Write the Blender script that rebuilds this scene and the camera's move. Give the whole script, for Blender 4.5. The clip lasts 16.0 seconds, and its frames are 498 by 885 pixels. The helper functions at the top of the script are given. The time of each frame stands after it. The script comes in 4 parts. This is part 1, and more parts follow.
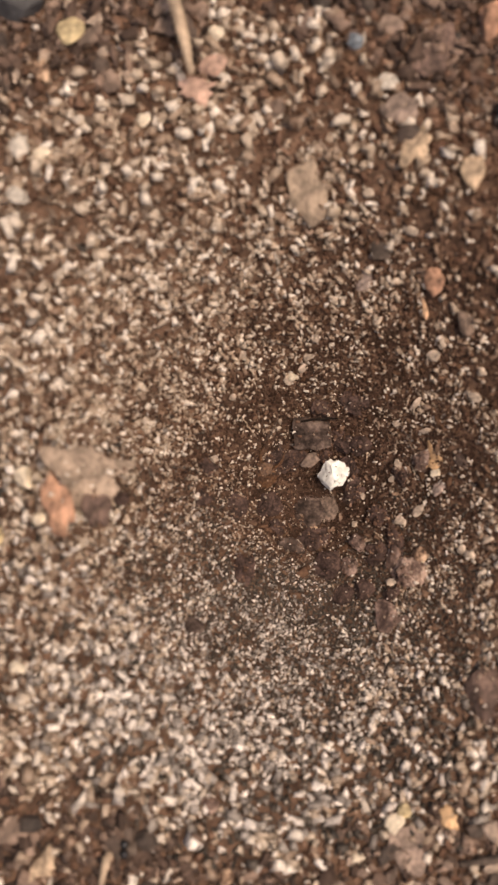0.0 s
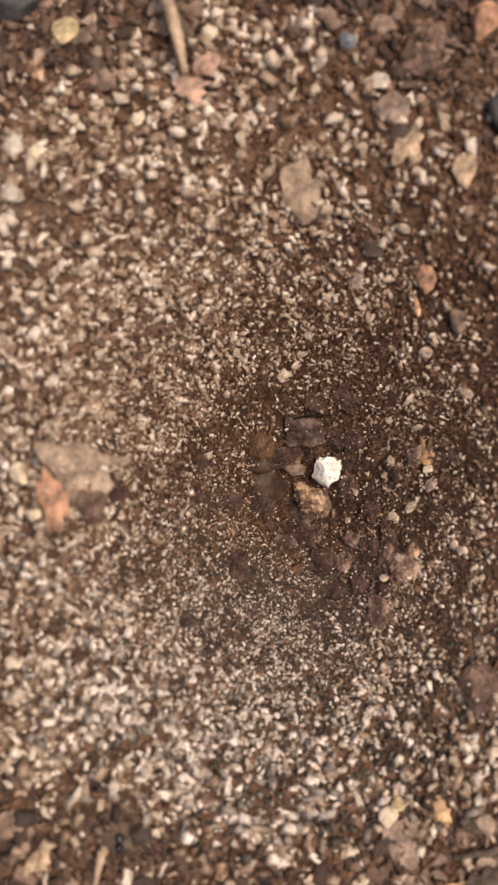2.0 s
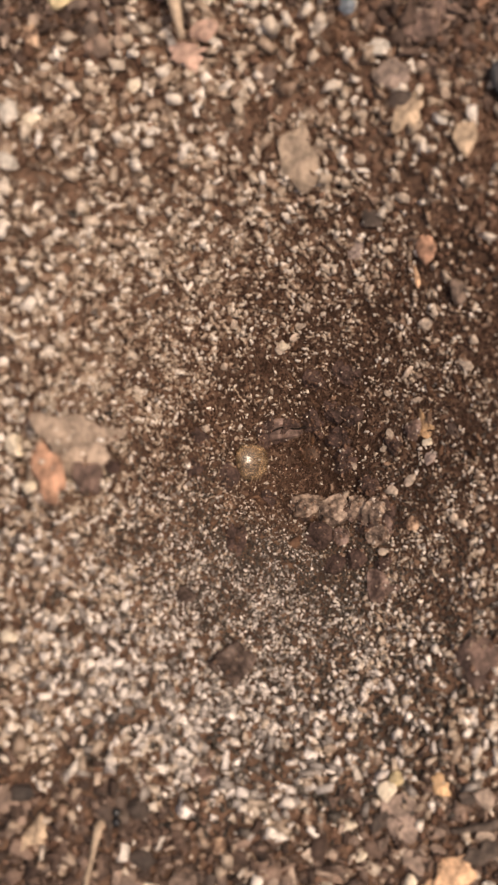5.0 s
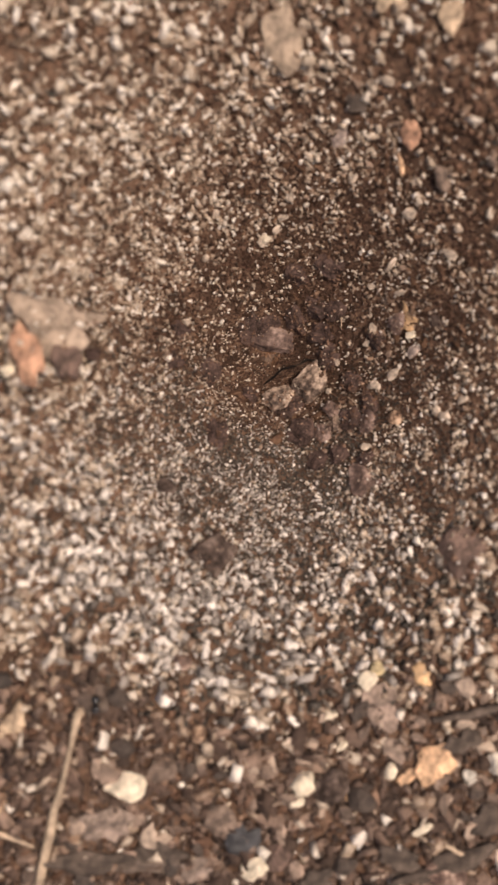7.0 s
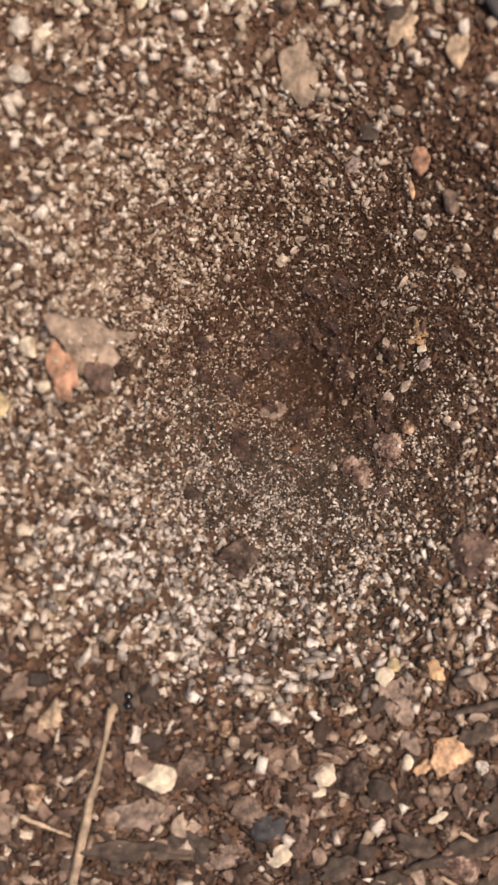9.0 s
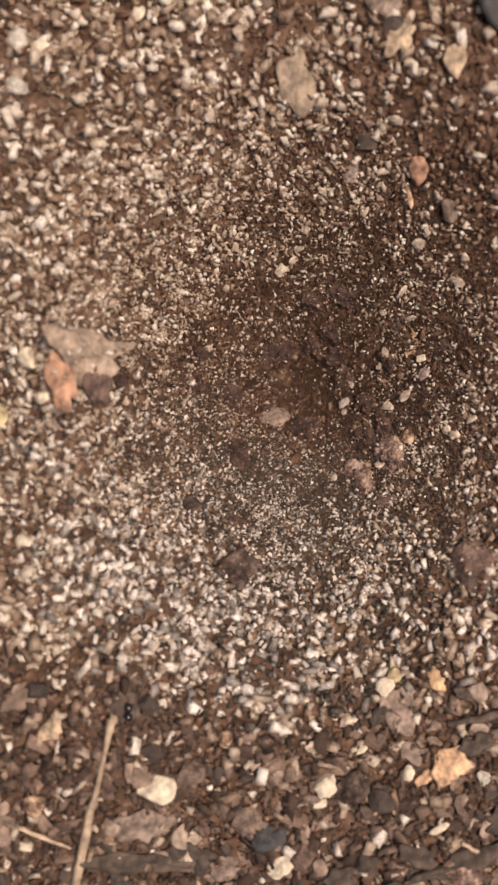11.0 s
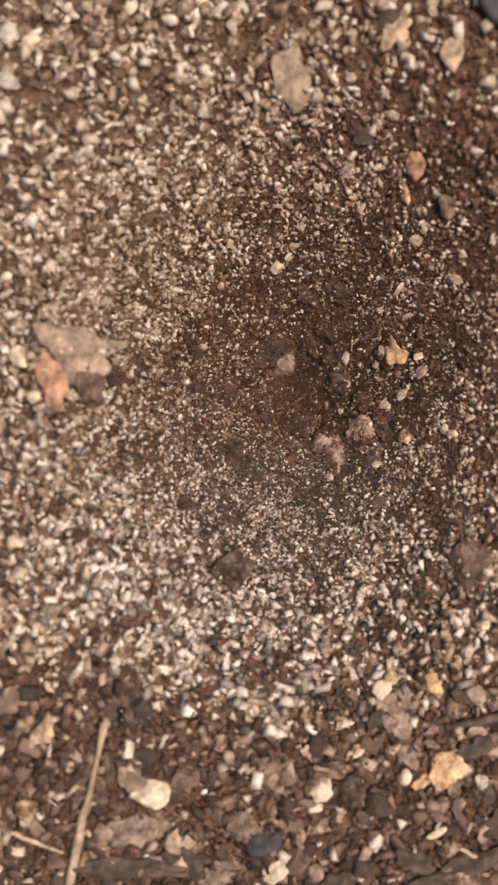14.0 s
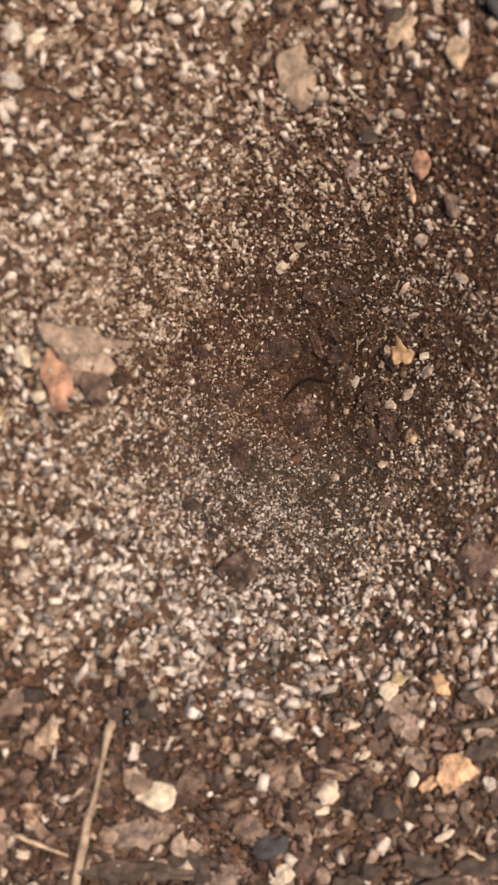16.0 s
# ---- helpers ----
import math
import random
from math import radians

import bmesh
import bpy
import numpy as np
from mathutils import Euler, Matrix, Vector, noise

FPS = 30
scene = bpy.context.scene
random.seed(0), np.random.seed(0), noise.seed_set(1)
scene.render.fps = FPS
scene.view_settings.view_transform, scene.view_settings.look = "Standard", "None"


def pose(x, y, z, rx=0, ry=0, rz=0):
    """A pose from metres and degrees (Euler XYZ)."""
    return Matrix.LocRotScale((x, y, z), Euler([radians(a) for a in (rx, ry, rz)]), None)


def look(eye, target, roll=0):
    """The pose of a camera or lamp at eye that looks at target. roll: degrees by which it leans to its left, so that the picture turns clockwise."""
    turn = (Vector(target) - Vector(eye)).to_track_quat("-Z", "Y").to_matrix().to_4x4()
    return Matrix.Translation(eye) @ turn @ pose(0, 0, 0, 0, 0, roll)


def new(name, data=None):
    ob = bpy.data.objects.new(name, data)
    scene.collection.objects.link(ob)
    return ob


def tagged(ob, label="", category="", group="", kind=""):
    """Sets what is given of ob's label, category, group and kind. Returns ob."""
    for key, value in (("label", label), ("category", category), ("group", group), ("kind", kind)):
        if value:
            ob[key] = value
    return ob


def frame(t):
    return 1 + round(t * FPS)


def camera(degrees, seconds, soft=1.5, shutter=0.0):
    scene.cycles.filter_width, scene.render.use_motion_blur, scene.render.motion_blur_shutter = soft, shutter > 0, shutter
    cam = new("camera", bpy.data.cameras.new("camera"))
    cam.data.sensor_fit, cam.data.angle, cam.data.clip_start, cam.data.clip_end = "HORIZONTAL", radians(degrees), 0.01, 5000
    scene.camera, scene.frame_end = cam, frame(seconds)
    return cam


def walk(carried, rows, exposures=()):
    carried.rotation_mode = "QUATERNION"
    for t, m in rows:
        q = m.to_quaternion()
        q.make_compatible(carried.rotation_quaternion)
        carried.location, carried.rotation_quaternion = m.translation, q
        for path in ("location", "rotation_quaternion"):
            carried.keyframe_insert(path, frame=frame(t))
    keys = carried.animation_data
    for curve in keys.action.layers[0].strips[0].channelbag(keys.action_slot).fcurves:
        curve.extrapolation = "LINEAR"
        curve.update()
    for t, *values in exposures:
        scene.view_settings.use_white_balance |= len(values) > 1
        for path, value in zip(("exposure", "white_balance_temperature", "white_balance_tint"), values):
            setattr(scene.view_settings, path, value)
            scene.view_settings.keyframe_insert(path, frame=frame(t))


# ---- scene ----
# An ant-lion's funnel in dry sandy soil, filmed from straight above at a hand's width. Lengths below are in millimetres.
MM = 0.001
FOCUS, FSTOP = 0.0848, 31.0
cam = camera(26.0, 16.0, soft=2.6, shutter=0.5)
cam.data.dof.use_dof, cam.data.dof.focus_distance, cam.data.dof.aperture_fstop = True, FOCUS, FSTOP
# seconds, eye in mm, turn in degrees
PATH = [
    (0, 0.000, 0.000, 75.000, 0.006, 0.003, 0.001),
    (0.5, 0.284, -0.212, 75.072, 0.203, 0.018, -0.031),
    (1, 0.153, -0.238, 74.968, 0.093, -0.217, -0.010),
    (1.5, 0.108, -0.476, 75.111, 0.190, -0.152, -0.008),
    (2, -0.014, -0.627, 75.531, 0.270, -0.333, -0.087),
    (2.5, -0.406, -0.630, 76.226, 0.308, -0.691, -0.118),
    (3, -0.542, -0.161, 76.048, 0.240, -0.701, -0.064),
    (5.5, 0.500, -2.920, 74.662, -0.702, -0.426, -0.088),
    (6, 1.063, -5.457, 75.290, -0.926, -0.908, 0.057),
    (6.5, 1.004, -6.767, 74.999, -1.315, -1.737, 0.146),
    (7, 0.066, -7.888, 74.046, -1.684, -1.385, 0.141),
    (7.5, -0.601, -7.898, 74.736, -1.843, -0.975, 0.050),
    (8, -0.956, -7.620, 76.291, -1.625, -0.964, -0.100),
    (10.5, -1.221, -7.700, 79.337, -0.897, -1.237, -0.560),
    (11, -0.878, -7.541, 78.397, -0.777, -0.900, -0.576),
    (11.5, -0.297, -7.538, 77.713, -0.978, -1.011, -0.657),
    (12, -0.187, -7.519, 77.861, -1.232, -1.118, -0.800),
    (12.5, -0.237, -8.001, 78.856, -0.960, -1.435, -0.832),
    (13, -0.032, -7.603, 77.878, -1.017, -1.076, -0.699),
    (13.5, -0.465, -7.423, 77.044, -0.952, -0.573, -0.574),
    (14, -0.206, -7.452, 77.358, -0.879, -0.710, -0.625),
    (14.5, 0.016, -7.717, 77.700, -0.582, -1.106, -0.727),
    (15, 0.142, -7.824, 76.929, -0.684, -0.788, -0.708),
    (15.5, -0.313, -7.535, 76.460, -0.783, -0.383, -0.692),
    (16, -0.392, -7.923, 76.996, -0.537, -0.559, -0.730),
]
walk(cam, [(t, pose(x * MM, y * MM, z * MM, rx, ry, rz)) for t, x, y, z, rx, ry, rz in PATH], exposures=[(0.0, -0.21, 6850, 13), (5.5, -0.14, 6850, 13), (7.0, -0.10, 6600, 12), (8.2, -0.15, 6600, 12), (10.5, -0.17, 6700, 13), (16.0, -0.15, 6750, 13)])

# ---- light: a hazy, warm sun from the right of the funnel, and the sky ----
SUN_ELEVATION, SUN_AZIMUTH = 72.0, 20.0
world = bpy.data.worlds.new("world")
scene.world = world
world.use_nodes = True
sky = world.node_tree.nodes.new("ShaderNodeTexSky")
sky.sky_type, sky.sun_disc = "NISHITA", False
sky.air_density, sky.dust_density, sky.ozone_density = 1.0, 7.0, 1.0
sky.sun_elevation, sky.sun_rotation = radians(SUN_ELEVATION), radians(90 - SUN_AZIMUTH)
world.node_tree.links.new(sky.outputs[0], world.node_tree.nodes["Background"].inputs[0])
world.node_tree.nodes["Background"].inputs[1].default_value = 0.125
sun_data = bpy.data.lights.new("sun", "SUN")
sun_data.energy, sun_data.angle, sun_data.color = 3.15, radians(20.0), (1.0, 0.83, 0.645)
sun = new("sun", sun_data)
sun_way = Vector((math.cos(radians(SUN_AZIMUTH)) * math.cos(radians(SUN_ELEVATION)), math.sin(radians(SUN_AZIMUTH)) * math.cos(radians(SUN_ELEVATION)), math.sin(radians(SUN_ELEVATION))))
sun.matrix_world = look(sun_way * 5, (0, 0, 0))


# ---- materials ----
def ramp_material(name, stops, rough=0.7, source="island", grain=0.35, gloss=0.4, bump=0.3, scale=900.0, through_light=0.0):
    """A mineral or plant surface: each piece takes one colour of the stops, broken by fine grain and larger stains."""
    m = bpy.data.materials.new(name)
    m.use_nodes = True
    nodes, links = m.node_tree.nodes, m.node_tree.links
    shader = nodes["Principled BSDF"]
    ramp = nodes.new("ShaderNodeValToRGB")
    ramp.color_ramp.interpolation = "LINEAR"
    ramp.color_ramp.elements[0].position, ramp.color_ramp.elements[0].color = stops[0][0], (*stops[0][1], 1)
    ramp.color_ramp.elements[1].position, ramp.color_ramp.elements[1].color = stops[-1][0], (*stops[-1][1], 1)
    for place, colour in stops[1:-1]:
        ramp.color_ramp.elements.new(place).color = (*colour, 1)
    if source == "island":
        links.new(nodes.new("ShaderNodeNewGeometry").outputs["Random Per Island"], ramp.inputs[0])
    elif source == "object":
        links.new(nodes.new("ShaderNodeObjectInfo").outputs["Random"], ramp.inputs[0])
    where = nodes.new("ShaderNodeTexCoord")
    fine, broad = nodes.new("ShaderNodeTexNoise"), nodes.new("ShaderNodeTexNoise")
    fine.inputs["Scale"].default_value, fine.inputs["Detail"].default_value = scale * 4, 4
    broad.inputs["Scale"].default_value, broad.inputs["Detail"].default_value = scale, 3
    for n in (fine, broad):
        links.new(where.outputs["Object"], n.inputs["Vector"])
    if source == "noise":
        links.new(broad.outputs["Fac"], ramp.inputs[0])
    mixed = nodes.new("ShaderNodeMath")
    mixed.operation = "ADD"
    links.new(fine.outputs["Fac"], mixed.inputs[0])
    links.new(broad.outputs["Fac"], mixed.inputs[1])
    spread = nodes.new("ShaderNodeMapRange")
    spread.inputs["From Min"].default_value, spread.inputs["From Max"].default_value = 0.7, 1.3
    spread.inputs["To Min"].default_value, spread.inputs["To Max"].default_value = 1 - grain, 1 + grain
    links.new(mixed.outputs[0], spread.inputs["Value"])
    tint = nodes.new("ShaderNodeVectorMath")
    tint.operation = "SCALE"
    links.new(ramp.outputs[0], tint.inputs[0])
    links.new(spread.outputs[0], tint.inputs["Scale"])
    links.new(tint.outputs[0], shader.inputs["Base Color"])
    shader.inputs["Roughness"].default_value = rough
    shader.inputs["Specular IOR Level"].default_value = gloss
    shader.inputs["Transmission Weight"].default_value = through_light
    if bump:
        relief = nodes.new("ShaderNodeBump")
        relief.inputs["Strength"].default_value, relief.inputs["Distance"].default_value = bump, 0.0001
        links.new(fine.outputs["Fac"], relief.inputs["Height"])
        links.new(relief.outputs[0], shader.inputs["Normal"])
    return m


BROWN, EARTH = (0.112, 0.066, 0.043), (0.19, 0.117, 0.076)
TAN, CREAM, WHITE = (0.282, 0.204, 0.145), (0.45, 0.361, 0.278), (0.69, 0.61, 0.53)
SOIL = ramp_material("dark_soil", [(0.3, (0.060, 0.034, 0.022)), (0.5, (0.097, 0.057, 0.038)), (0.75, (0.145, 0.087, 0.058))], 0.9, "noise", 0.4, 0.2, 0.8, 700)
PALE_SAND = ramp_material("pale_sand", [(0.0, EARTH), (0.3, TAN), (0.7, CREAM), (1.0, WHITE)], 0.45, gloss=0.5, scale=1500)
GREY_SAND = ramp_material("grey_sand", [(0.0, (0.13, 0.107, 0.09)), (0.4, (0.25, 0.212, 0.183)), (0.65, (0.50, 0.435, 0.385)), (1.0, (0.74, 0.655, 0.58))], 0.4, gloss=0.5, scale=1500)
BROWN_SAND = ramp_material("brown_sand", [(0.0, (0.064, 0.0335, 0.0205)), (0.6, (0.128, 0.070, 0.0455)), (0.9, (0.188, 0.111, 0.075)), (1.0, (0.26, 0.164, 0.114))], 0.75, gloss=0.2, scale=1500)
ASH_SAND = ramp_material("ash_sand", [(0.0, (0.027, 0.0212, 0.0165)), (0.6, (0.058, 0.0462, 0.0365)), (1.0, (0.125, 0.100, 0.081))], 0.65, gloss=0.3, scale=1500)
RIM_SAND = ramp_material("rim_soil_grains", [(0.0, (0.040, 0.026, 0.020)), (0.6, (0.098, 0.064, 0.048)), (0.9, (0.175, 0.122, 0.095)), (1.0, (0.28, 0.21, 0.168))], 0.75, gloss=0.25, scale=1500)
CLOT = ramp_material("soil_clot", [(0.0, (0.062, 0.033, 0.0195)), (0.6, (0.120, 0.067, 0.042)), (0.85, (0.185, 0.117, 0.079)), (1.0, (0.27, 0.19, 0.142))], 0.9, gloss=0.15, bump=0.7, scale=1100)
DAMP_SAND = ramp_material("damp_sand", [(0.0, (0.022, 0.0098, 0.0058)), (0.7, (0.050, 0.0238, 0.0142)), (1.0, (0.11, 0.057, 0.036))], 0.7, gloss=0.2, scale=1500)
DUSTY_SAND = ramp_material("dusty_sand", [(0.0, (0.090, 0.060, 0.042)), (0.5, (0.172, 0.122, 0.090)), (1.0, (0.275, 0.205, 0.156))], 0.75, gloss=0.25, scale=1500)
CRUMB = ramp_material("soil_crumb", [(0.0, (0.042, 0.027, 0.020)), (0.35, (0.090, 0.057, 0.043)), (0.7, (0.152, 0.10, 0.075)), (0.93, (0.255, 0.175, 0.133)), (1.0, (0.44, 0.34, 0.26))], 0.85, gloss=0.25, bump=0.7, scale=900)
PEBBLE = ramp_material("mixed_pebble", [(0.0, (0.045, 0.034, 0.028)), (0.35, (0.105, 0.073, 0.056)), (0.6, (0.19, 0.132, 0.10)), (0.85, (0.27, 0.19, 0.145)), (1.0, (0.40, 0.31, 0.24))], 0.75, "object", 0.55, 0.3, 0.5, 800)

EJECTA = ramp_material("thrown_soil", [(0.0, (0.075, 0.045, 0.03)), (0.5, BROWN), (0.85, (0.17, 0.115, 0.083)), (1.0, CREAM)], 0.7, "object", 0.35, 0.3, 0.5, 900)
PUFF = ramp_material("flung_sand", [(0.0, (0.085, 0.045, 0.028)), (0.7, (0.165, 0.092, 0.060)), (0.95, (0.22, 0.135, 0.09)), (1.0, TAN)], 0.8, scale=1500)


def plain(name, colour, rough=0.7, grain=0.35, gloss=0.35, bump=0.5, scale=700, through_light=0.0):
    dark, light = tuple(c * 0.72 for c in colour), tuple(min(1, c * 1.25) for c in colour)
    return ramp_material(name, [(0.3, dark), (0.7, light)], rough, "noise", grain, gloss, bump, scale, through_light)


CHALK = plain("white_mineral", (0.84, 0.80, 0.74), 0.8, 0.12)
CREAM_STONE = plain("cream_stone", (0.68, 0.57, 0.43), 0.75, 0.2)
TAN_STONE = ramp_material("tan_stone", [(0.36, (0.09, 0.048, 0.030)), (0.48, (0.22, 0.135, 0.087)), (0.62, (0.42, 0.29, 0.195))], 0.8, "noise", 0.5, 0.3, 0.9, 1100)
PINK_STONE = ramp_material("pink_stone", [(0.36, (0.070, 0.040, 0.031)), (0.5, (0.165, 0.104, 0.080)), (0.64, (0.33, 0.235, 0.185))], 0.8, "noise", 0.5, 0.3, 0.9, 1100)
RUBBLE = ramp_material("crumbled_stone", [(0.36, (0.075, 0.050, 0.038)), (0.5, (0.17, 0.118, 0.088)), (0.64, (0.33, 0.245, 0.185))], 0.8, "noise", 0.5, 0.3, 0.9, 1100)
ORANGE_BARK = plain("orange_bark", (0.35, 0.195, 0.125), 0.8, 0.5)
DARK_STONE = ramp_material("dark_stone", [(0.35, (0.036, 0.025, 0.020)), (0.5, (0.068, 0.047, 0.038)), (0.68, (0.135, 0.098, 0.080))], 0.85, "noise", 0.45, 0.12, 0.9, 1000)
GREY_STONE = plain("grey_brown_stone", (0.15, 0.105, 0.08), 0.75, 0.55, 0.3, 0.7, 1100)
RED_STONE = plain("red_brown_stone", (0.115, 0.074, 0.058), 0.8, 0.55, 0.3, 0.8, 1000)
HAZE_STONE = plain("dusty_stone", (0.23, 0.165, 0.13), 0.8, 0.45)
PALE_PINK_STONE = plain("pinkish_white_stone", (0.72, 0.58, 0.50), 0.7, 0.15)
GREY_QUARTZ = plain("grey_quartz", (0.47, 0.41, 0.345), 0.6, 0.35, 0.4, 0.6, 1000)
GREY_CHIP = plain("grey_brown_bark", (0.21, 0.155, 0.125), 0.85, 0.5, 0.25, 0.8, 700)
PALE_ROSE = plain("pale_rose_stone", (0.33, 0.25, 0.21), 0.8, 0.4)
STRAW = plain("dry_straw", (0.40, 0.295, 0.205), 0.55, 0.3, 0.4, 0.4, 500)
LEAF_TAN = plain("tan_leaf", (0.54, 0.335, 0.20), 0.65, 0.5)
LEAF_WEDGE = plain("pale_tan_leaf", (0.38, 0.275, 0.185), 0.7, 0.5)
LEAF_DULL = plain("dull_tan_leaf", (0.50, 0.315, 0.17), 0.65, 0.45)
HUSK = plain("pinkish_husk", (0.42, 0.27, 0.205), 0.75, 0.35)
LEAF_PALE = plain("pale_leaf_skin", (0.29, 0.215, 0.155), 0.8, 0.35)
LEAF_DUSTY = plain("dusty_leaf", (0.30, 0.226, 0.172), 0.9, 0.35, 0.2, 0.4, 600)
MAUVE_CHIP = plain("mauve_bark", (0.105, 0.065, 0.062), 0.8, 0.45)
ROSE_STONE = ramp_material("rose_brown_stone", [(0.36, (0.070, 0.042, 0.033)), (0.5, (0.125, 0.080, 0.064)), (0.66, (0.23, 0.16, 0.13))], 0.8, "noise", 0.45, 0.3, 0.8, 900)
BARK_DARK = plain("dark_bark", (0.085, 0.063, 0.05), 0.85, 0.45, 0.25, 0.9, 500)
SLATE = plain("slate_grey", (0.046, 0.043, 0.044), 0.6, 0.25)
BLUE_CHIP = plain("blue_grey_chip", (0.20, 0.225, 0.25), 0.5, 0.25)
YELLOW_STONE = plain("yellow_stone", (0.44, 0.345, 0.20), 0.75, 0.3)
QUARTZ = plain("amber_quartz", (0.50, 0.34, 0.20), 0.2, 0.5, 0.55, 0.3, 700, 0.65)
CLOD = plain("brown_clod", (0.060, 0.037, 0.030), 0.9, 0.65, 0.2, 0.9, 1400)
CHITIN = plain("amber_chitin", (0.070, 0.034, 0.016), 0.5, 0.7, 0.3, 0.6, 1500)
# near-black colour that stands for the shade in narrow cracks
CRACK_SHADE = plain("black_crack_shade", (0.012, 0.008, 0.006), 0.85, 0.3, 0.15)
SEED = plain("black_seed", (0.012, 0.010, 0.009), 0.12, 0.1, 0.6, 0.05)
CHITIN_DARK = plain("dark_chitin", (0.052, 0.031, 0.020), 0.55, 0.5, 0.3, 0.6, 1200)


# ---- the form of the ground ----
PIT_X, PIT_Y = 4.0, -3.5
waves = np.random.RandomState(5)
LUMPS = [(waves.uniform(0.1, 0.55), waves.uniform(0, 2 * np.pi), waves.uniform(0, 2 * np.pi)) for _ in range(26)]


def ground_height(x, y):
    """Height of the soil over the plane of the rim: a funnel with a steep near wall of dry sand and gentler ones round it, and a raised lip."""
    x, y = np.asarray(x, float), np.asarray(y, float)
    r, a = np.hypot(x - PIT_X, y - PIT_Y), np.arctan2(y - PIT_Y, x - PIT_X)
    slope = 0.622 - 0.070 * np.cos(a) - 0.018 * np.sin(a) + 0.079 * np.cos(2 * a) + 0.016 * np.sin(2 * a)
    cone = np.minimum(-12.0 + slope * r, 40)
    h = -1.2 * np.log(np.exp(-cone / 1.2) + 1)
    h = 0.8 * np.log(np.exp(h / 0.8) + np.exp(-11.5 / 0.8))
    h = h + 0.8 * np.exp(-(((r - 22.5) / 4.0) ** 2)) * np.clip((y + 3) / 14, 0, 1)
    h = h + 1.7 * np.exp(-(((x + 12.8) / 3.4) ** 2) - (((y + 2.5) / 7.0) ** 2))
    h = h - 1.2 * np.clip((-y - 17) / 9, 0, 1) * np.clip((x + 9) / 12, 0, 1) * np.clip((70 - r) / 20, 0, 1)
    lump = sum(np.sin(k * (x * np.cos(a) + y * np.sin(a)) + p) / (1 + 6 * k) for k, a, p in LUMPS)
    return h + lump * (0.10 + 0.22 * np.clip((r - 15) / 10, 0, 1))


def ground_normal(x, y):
    e = 0.8
    return Vector((float(ground_height(x - e, y) - ground_height(x + e, y)), float(ground_height(x, y - e) - ground_height(x, y + e)), 2 * e)).normalized()


def rest(x, y, lift=0.0, turn=0.0, rx=0.0, ry=0.0):
    """The pose of a thing that lies on the soil, lift mm over it."""
    n = ground_normal(x, y)
    lean = Vector((0, 0, 1)).rotation_difference(n).to_matrix().to_4x4()
    place = Vector((x, y, float(ground_height(x, y)))) + n * lift
    return Matrix.Translation(place * MM) @ lean @ pose(0, 0, 0, rx, ry, turn)


def mesh_from(name, verts, faces, material, smooth=False):
    me = bpy.data.meshes.new(name)
    me.from_pydata([tuple(v) for v in verts], [], [tuple(f) for f in faces])
    me.materials.append(material)
    if smooth:
        me.polygons.foreach_set("use_smooth", [True] * len(me.polygons))
    me.update()
    return me


def build_ground():
    radii = list(np.arange(0.5, 62, 0.45))
    while radii[-1] < 40000:
        radii.append(radii[-1] * 1.25)
    n = 240
    ang = np.arange(n) * 2 * np.pi / n
    verts = [(PIT_X * MM, PIT_Y * MM, float(ground_height(PIT_X, PIT_Y)) * MM)]
    for r in radii:
        x, y = PIT_X + r * np.cos(ang), PIT_Y + r * np.sin(ang)
        z = ground_height(x, y) - 0.08
        verts += list(np.stack([x, y, z], 1) * MM)
    faces = [(0, 1 + k, 1 + (k + 1) % n) for k in range(n)]
    for a in range(len(radii) - 1):
        b, c = 1 + a * n, 1 + (a + 1) * n
        faces += [(b + k, c + k, c + (k + 1) % n, b + (k + 1) % n) for k in range(n)]
    ob = new("ground", mesh_from("ground", verts, faces, SOIL, True))
    return tagged(ob, "dark brown sandy soil with a funnel-shaped pit", "ground", kind="structure")


build_ground()


# ---- loose sand and crumbs: too many to count ----
CORNERS = np.array([(x, y, z) for x in (-1, 1) for y in (-1, 1) for z in (-1, 1)], float)
SIDES = np.array([int(i) for i in "0 1 3 0 3 2 4 6 7 4 7 5 0 4 5 0 5 1 2 3 7 2 7 6 0 2 6 0 6 4 1 5 7 1 7 3".split()]).reshape(-1, 3)
shapes = np.random.RandomState(11)
GRAIN_SHAPES = np.stack([(CORNERS * shapes.uniform(0.55, 1.15, (8, 1)) + shapes.uniform(-0.25, 0.25, (8, 3))) * 0.65 * (shapes.uniform(0.95, 1.75), shapes.uniform(0.55, 1.0), shapes.uniform(0.4, 0.8)) for _ in range(80)])


def random_turns(n, rng):
    q = rng.normal(size=(n, 4))
    w, x, y, z = (q / np.linalg.norm(q, axis=1, keepdims=True)).T
    return np.stack([1 - 2 * (y * y + z * z), 2 * (x * y - z * w), 2 * (x * z + y * w), 2 * (x * y + z * w), 1 - 2 * (x * x + z * z), 2 * (y * z - x * w), 2 * (x * z - y * w), 2 * (y * z + x * w), 1 - 2 * (x * x + y * y)], 1).reshape(-1, 3, 3)


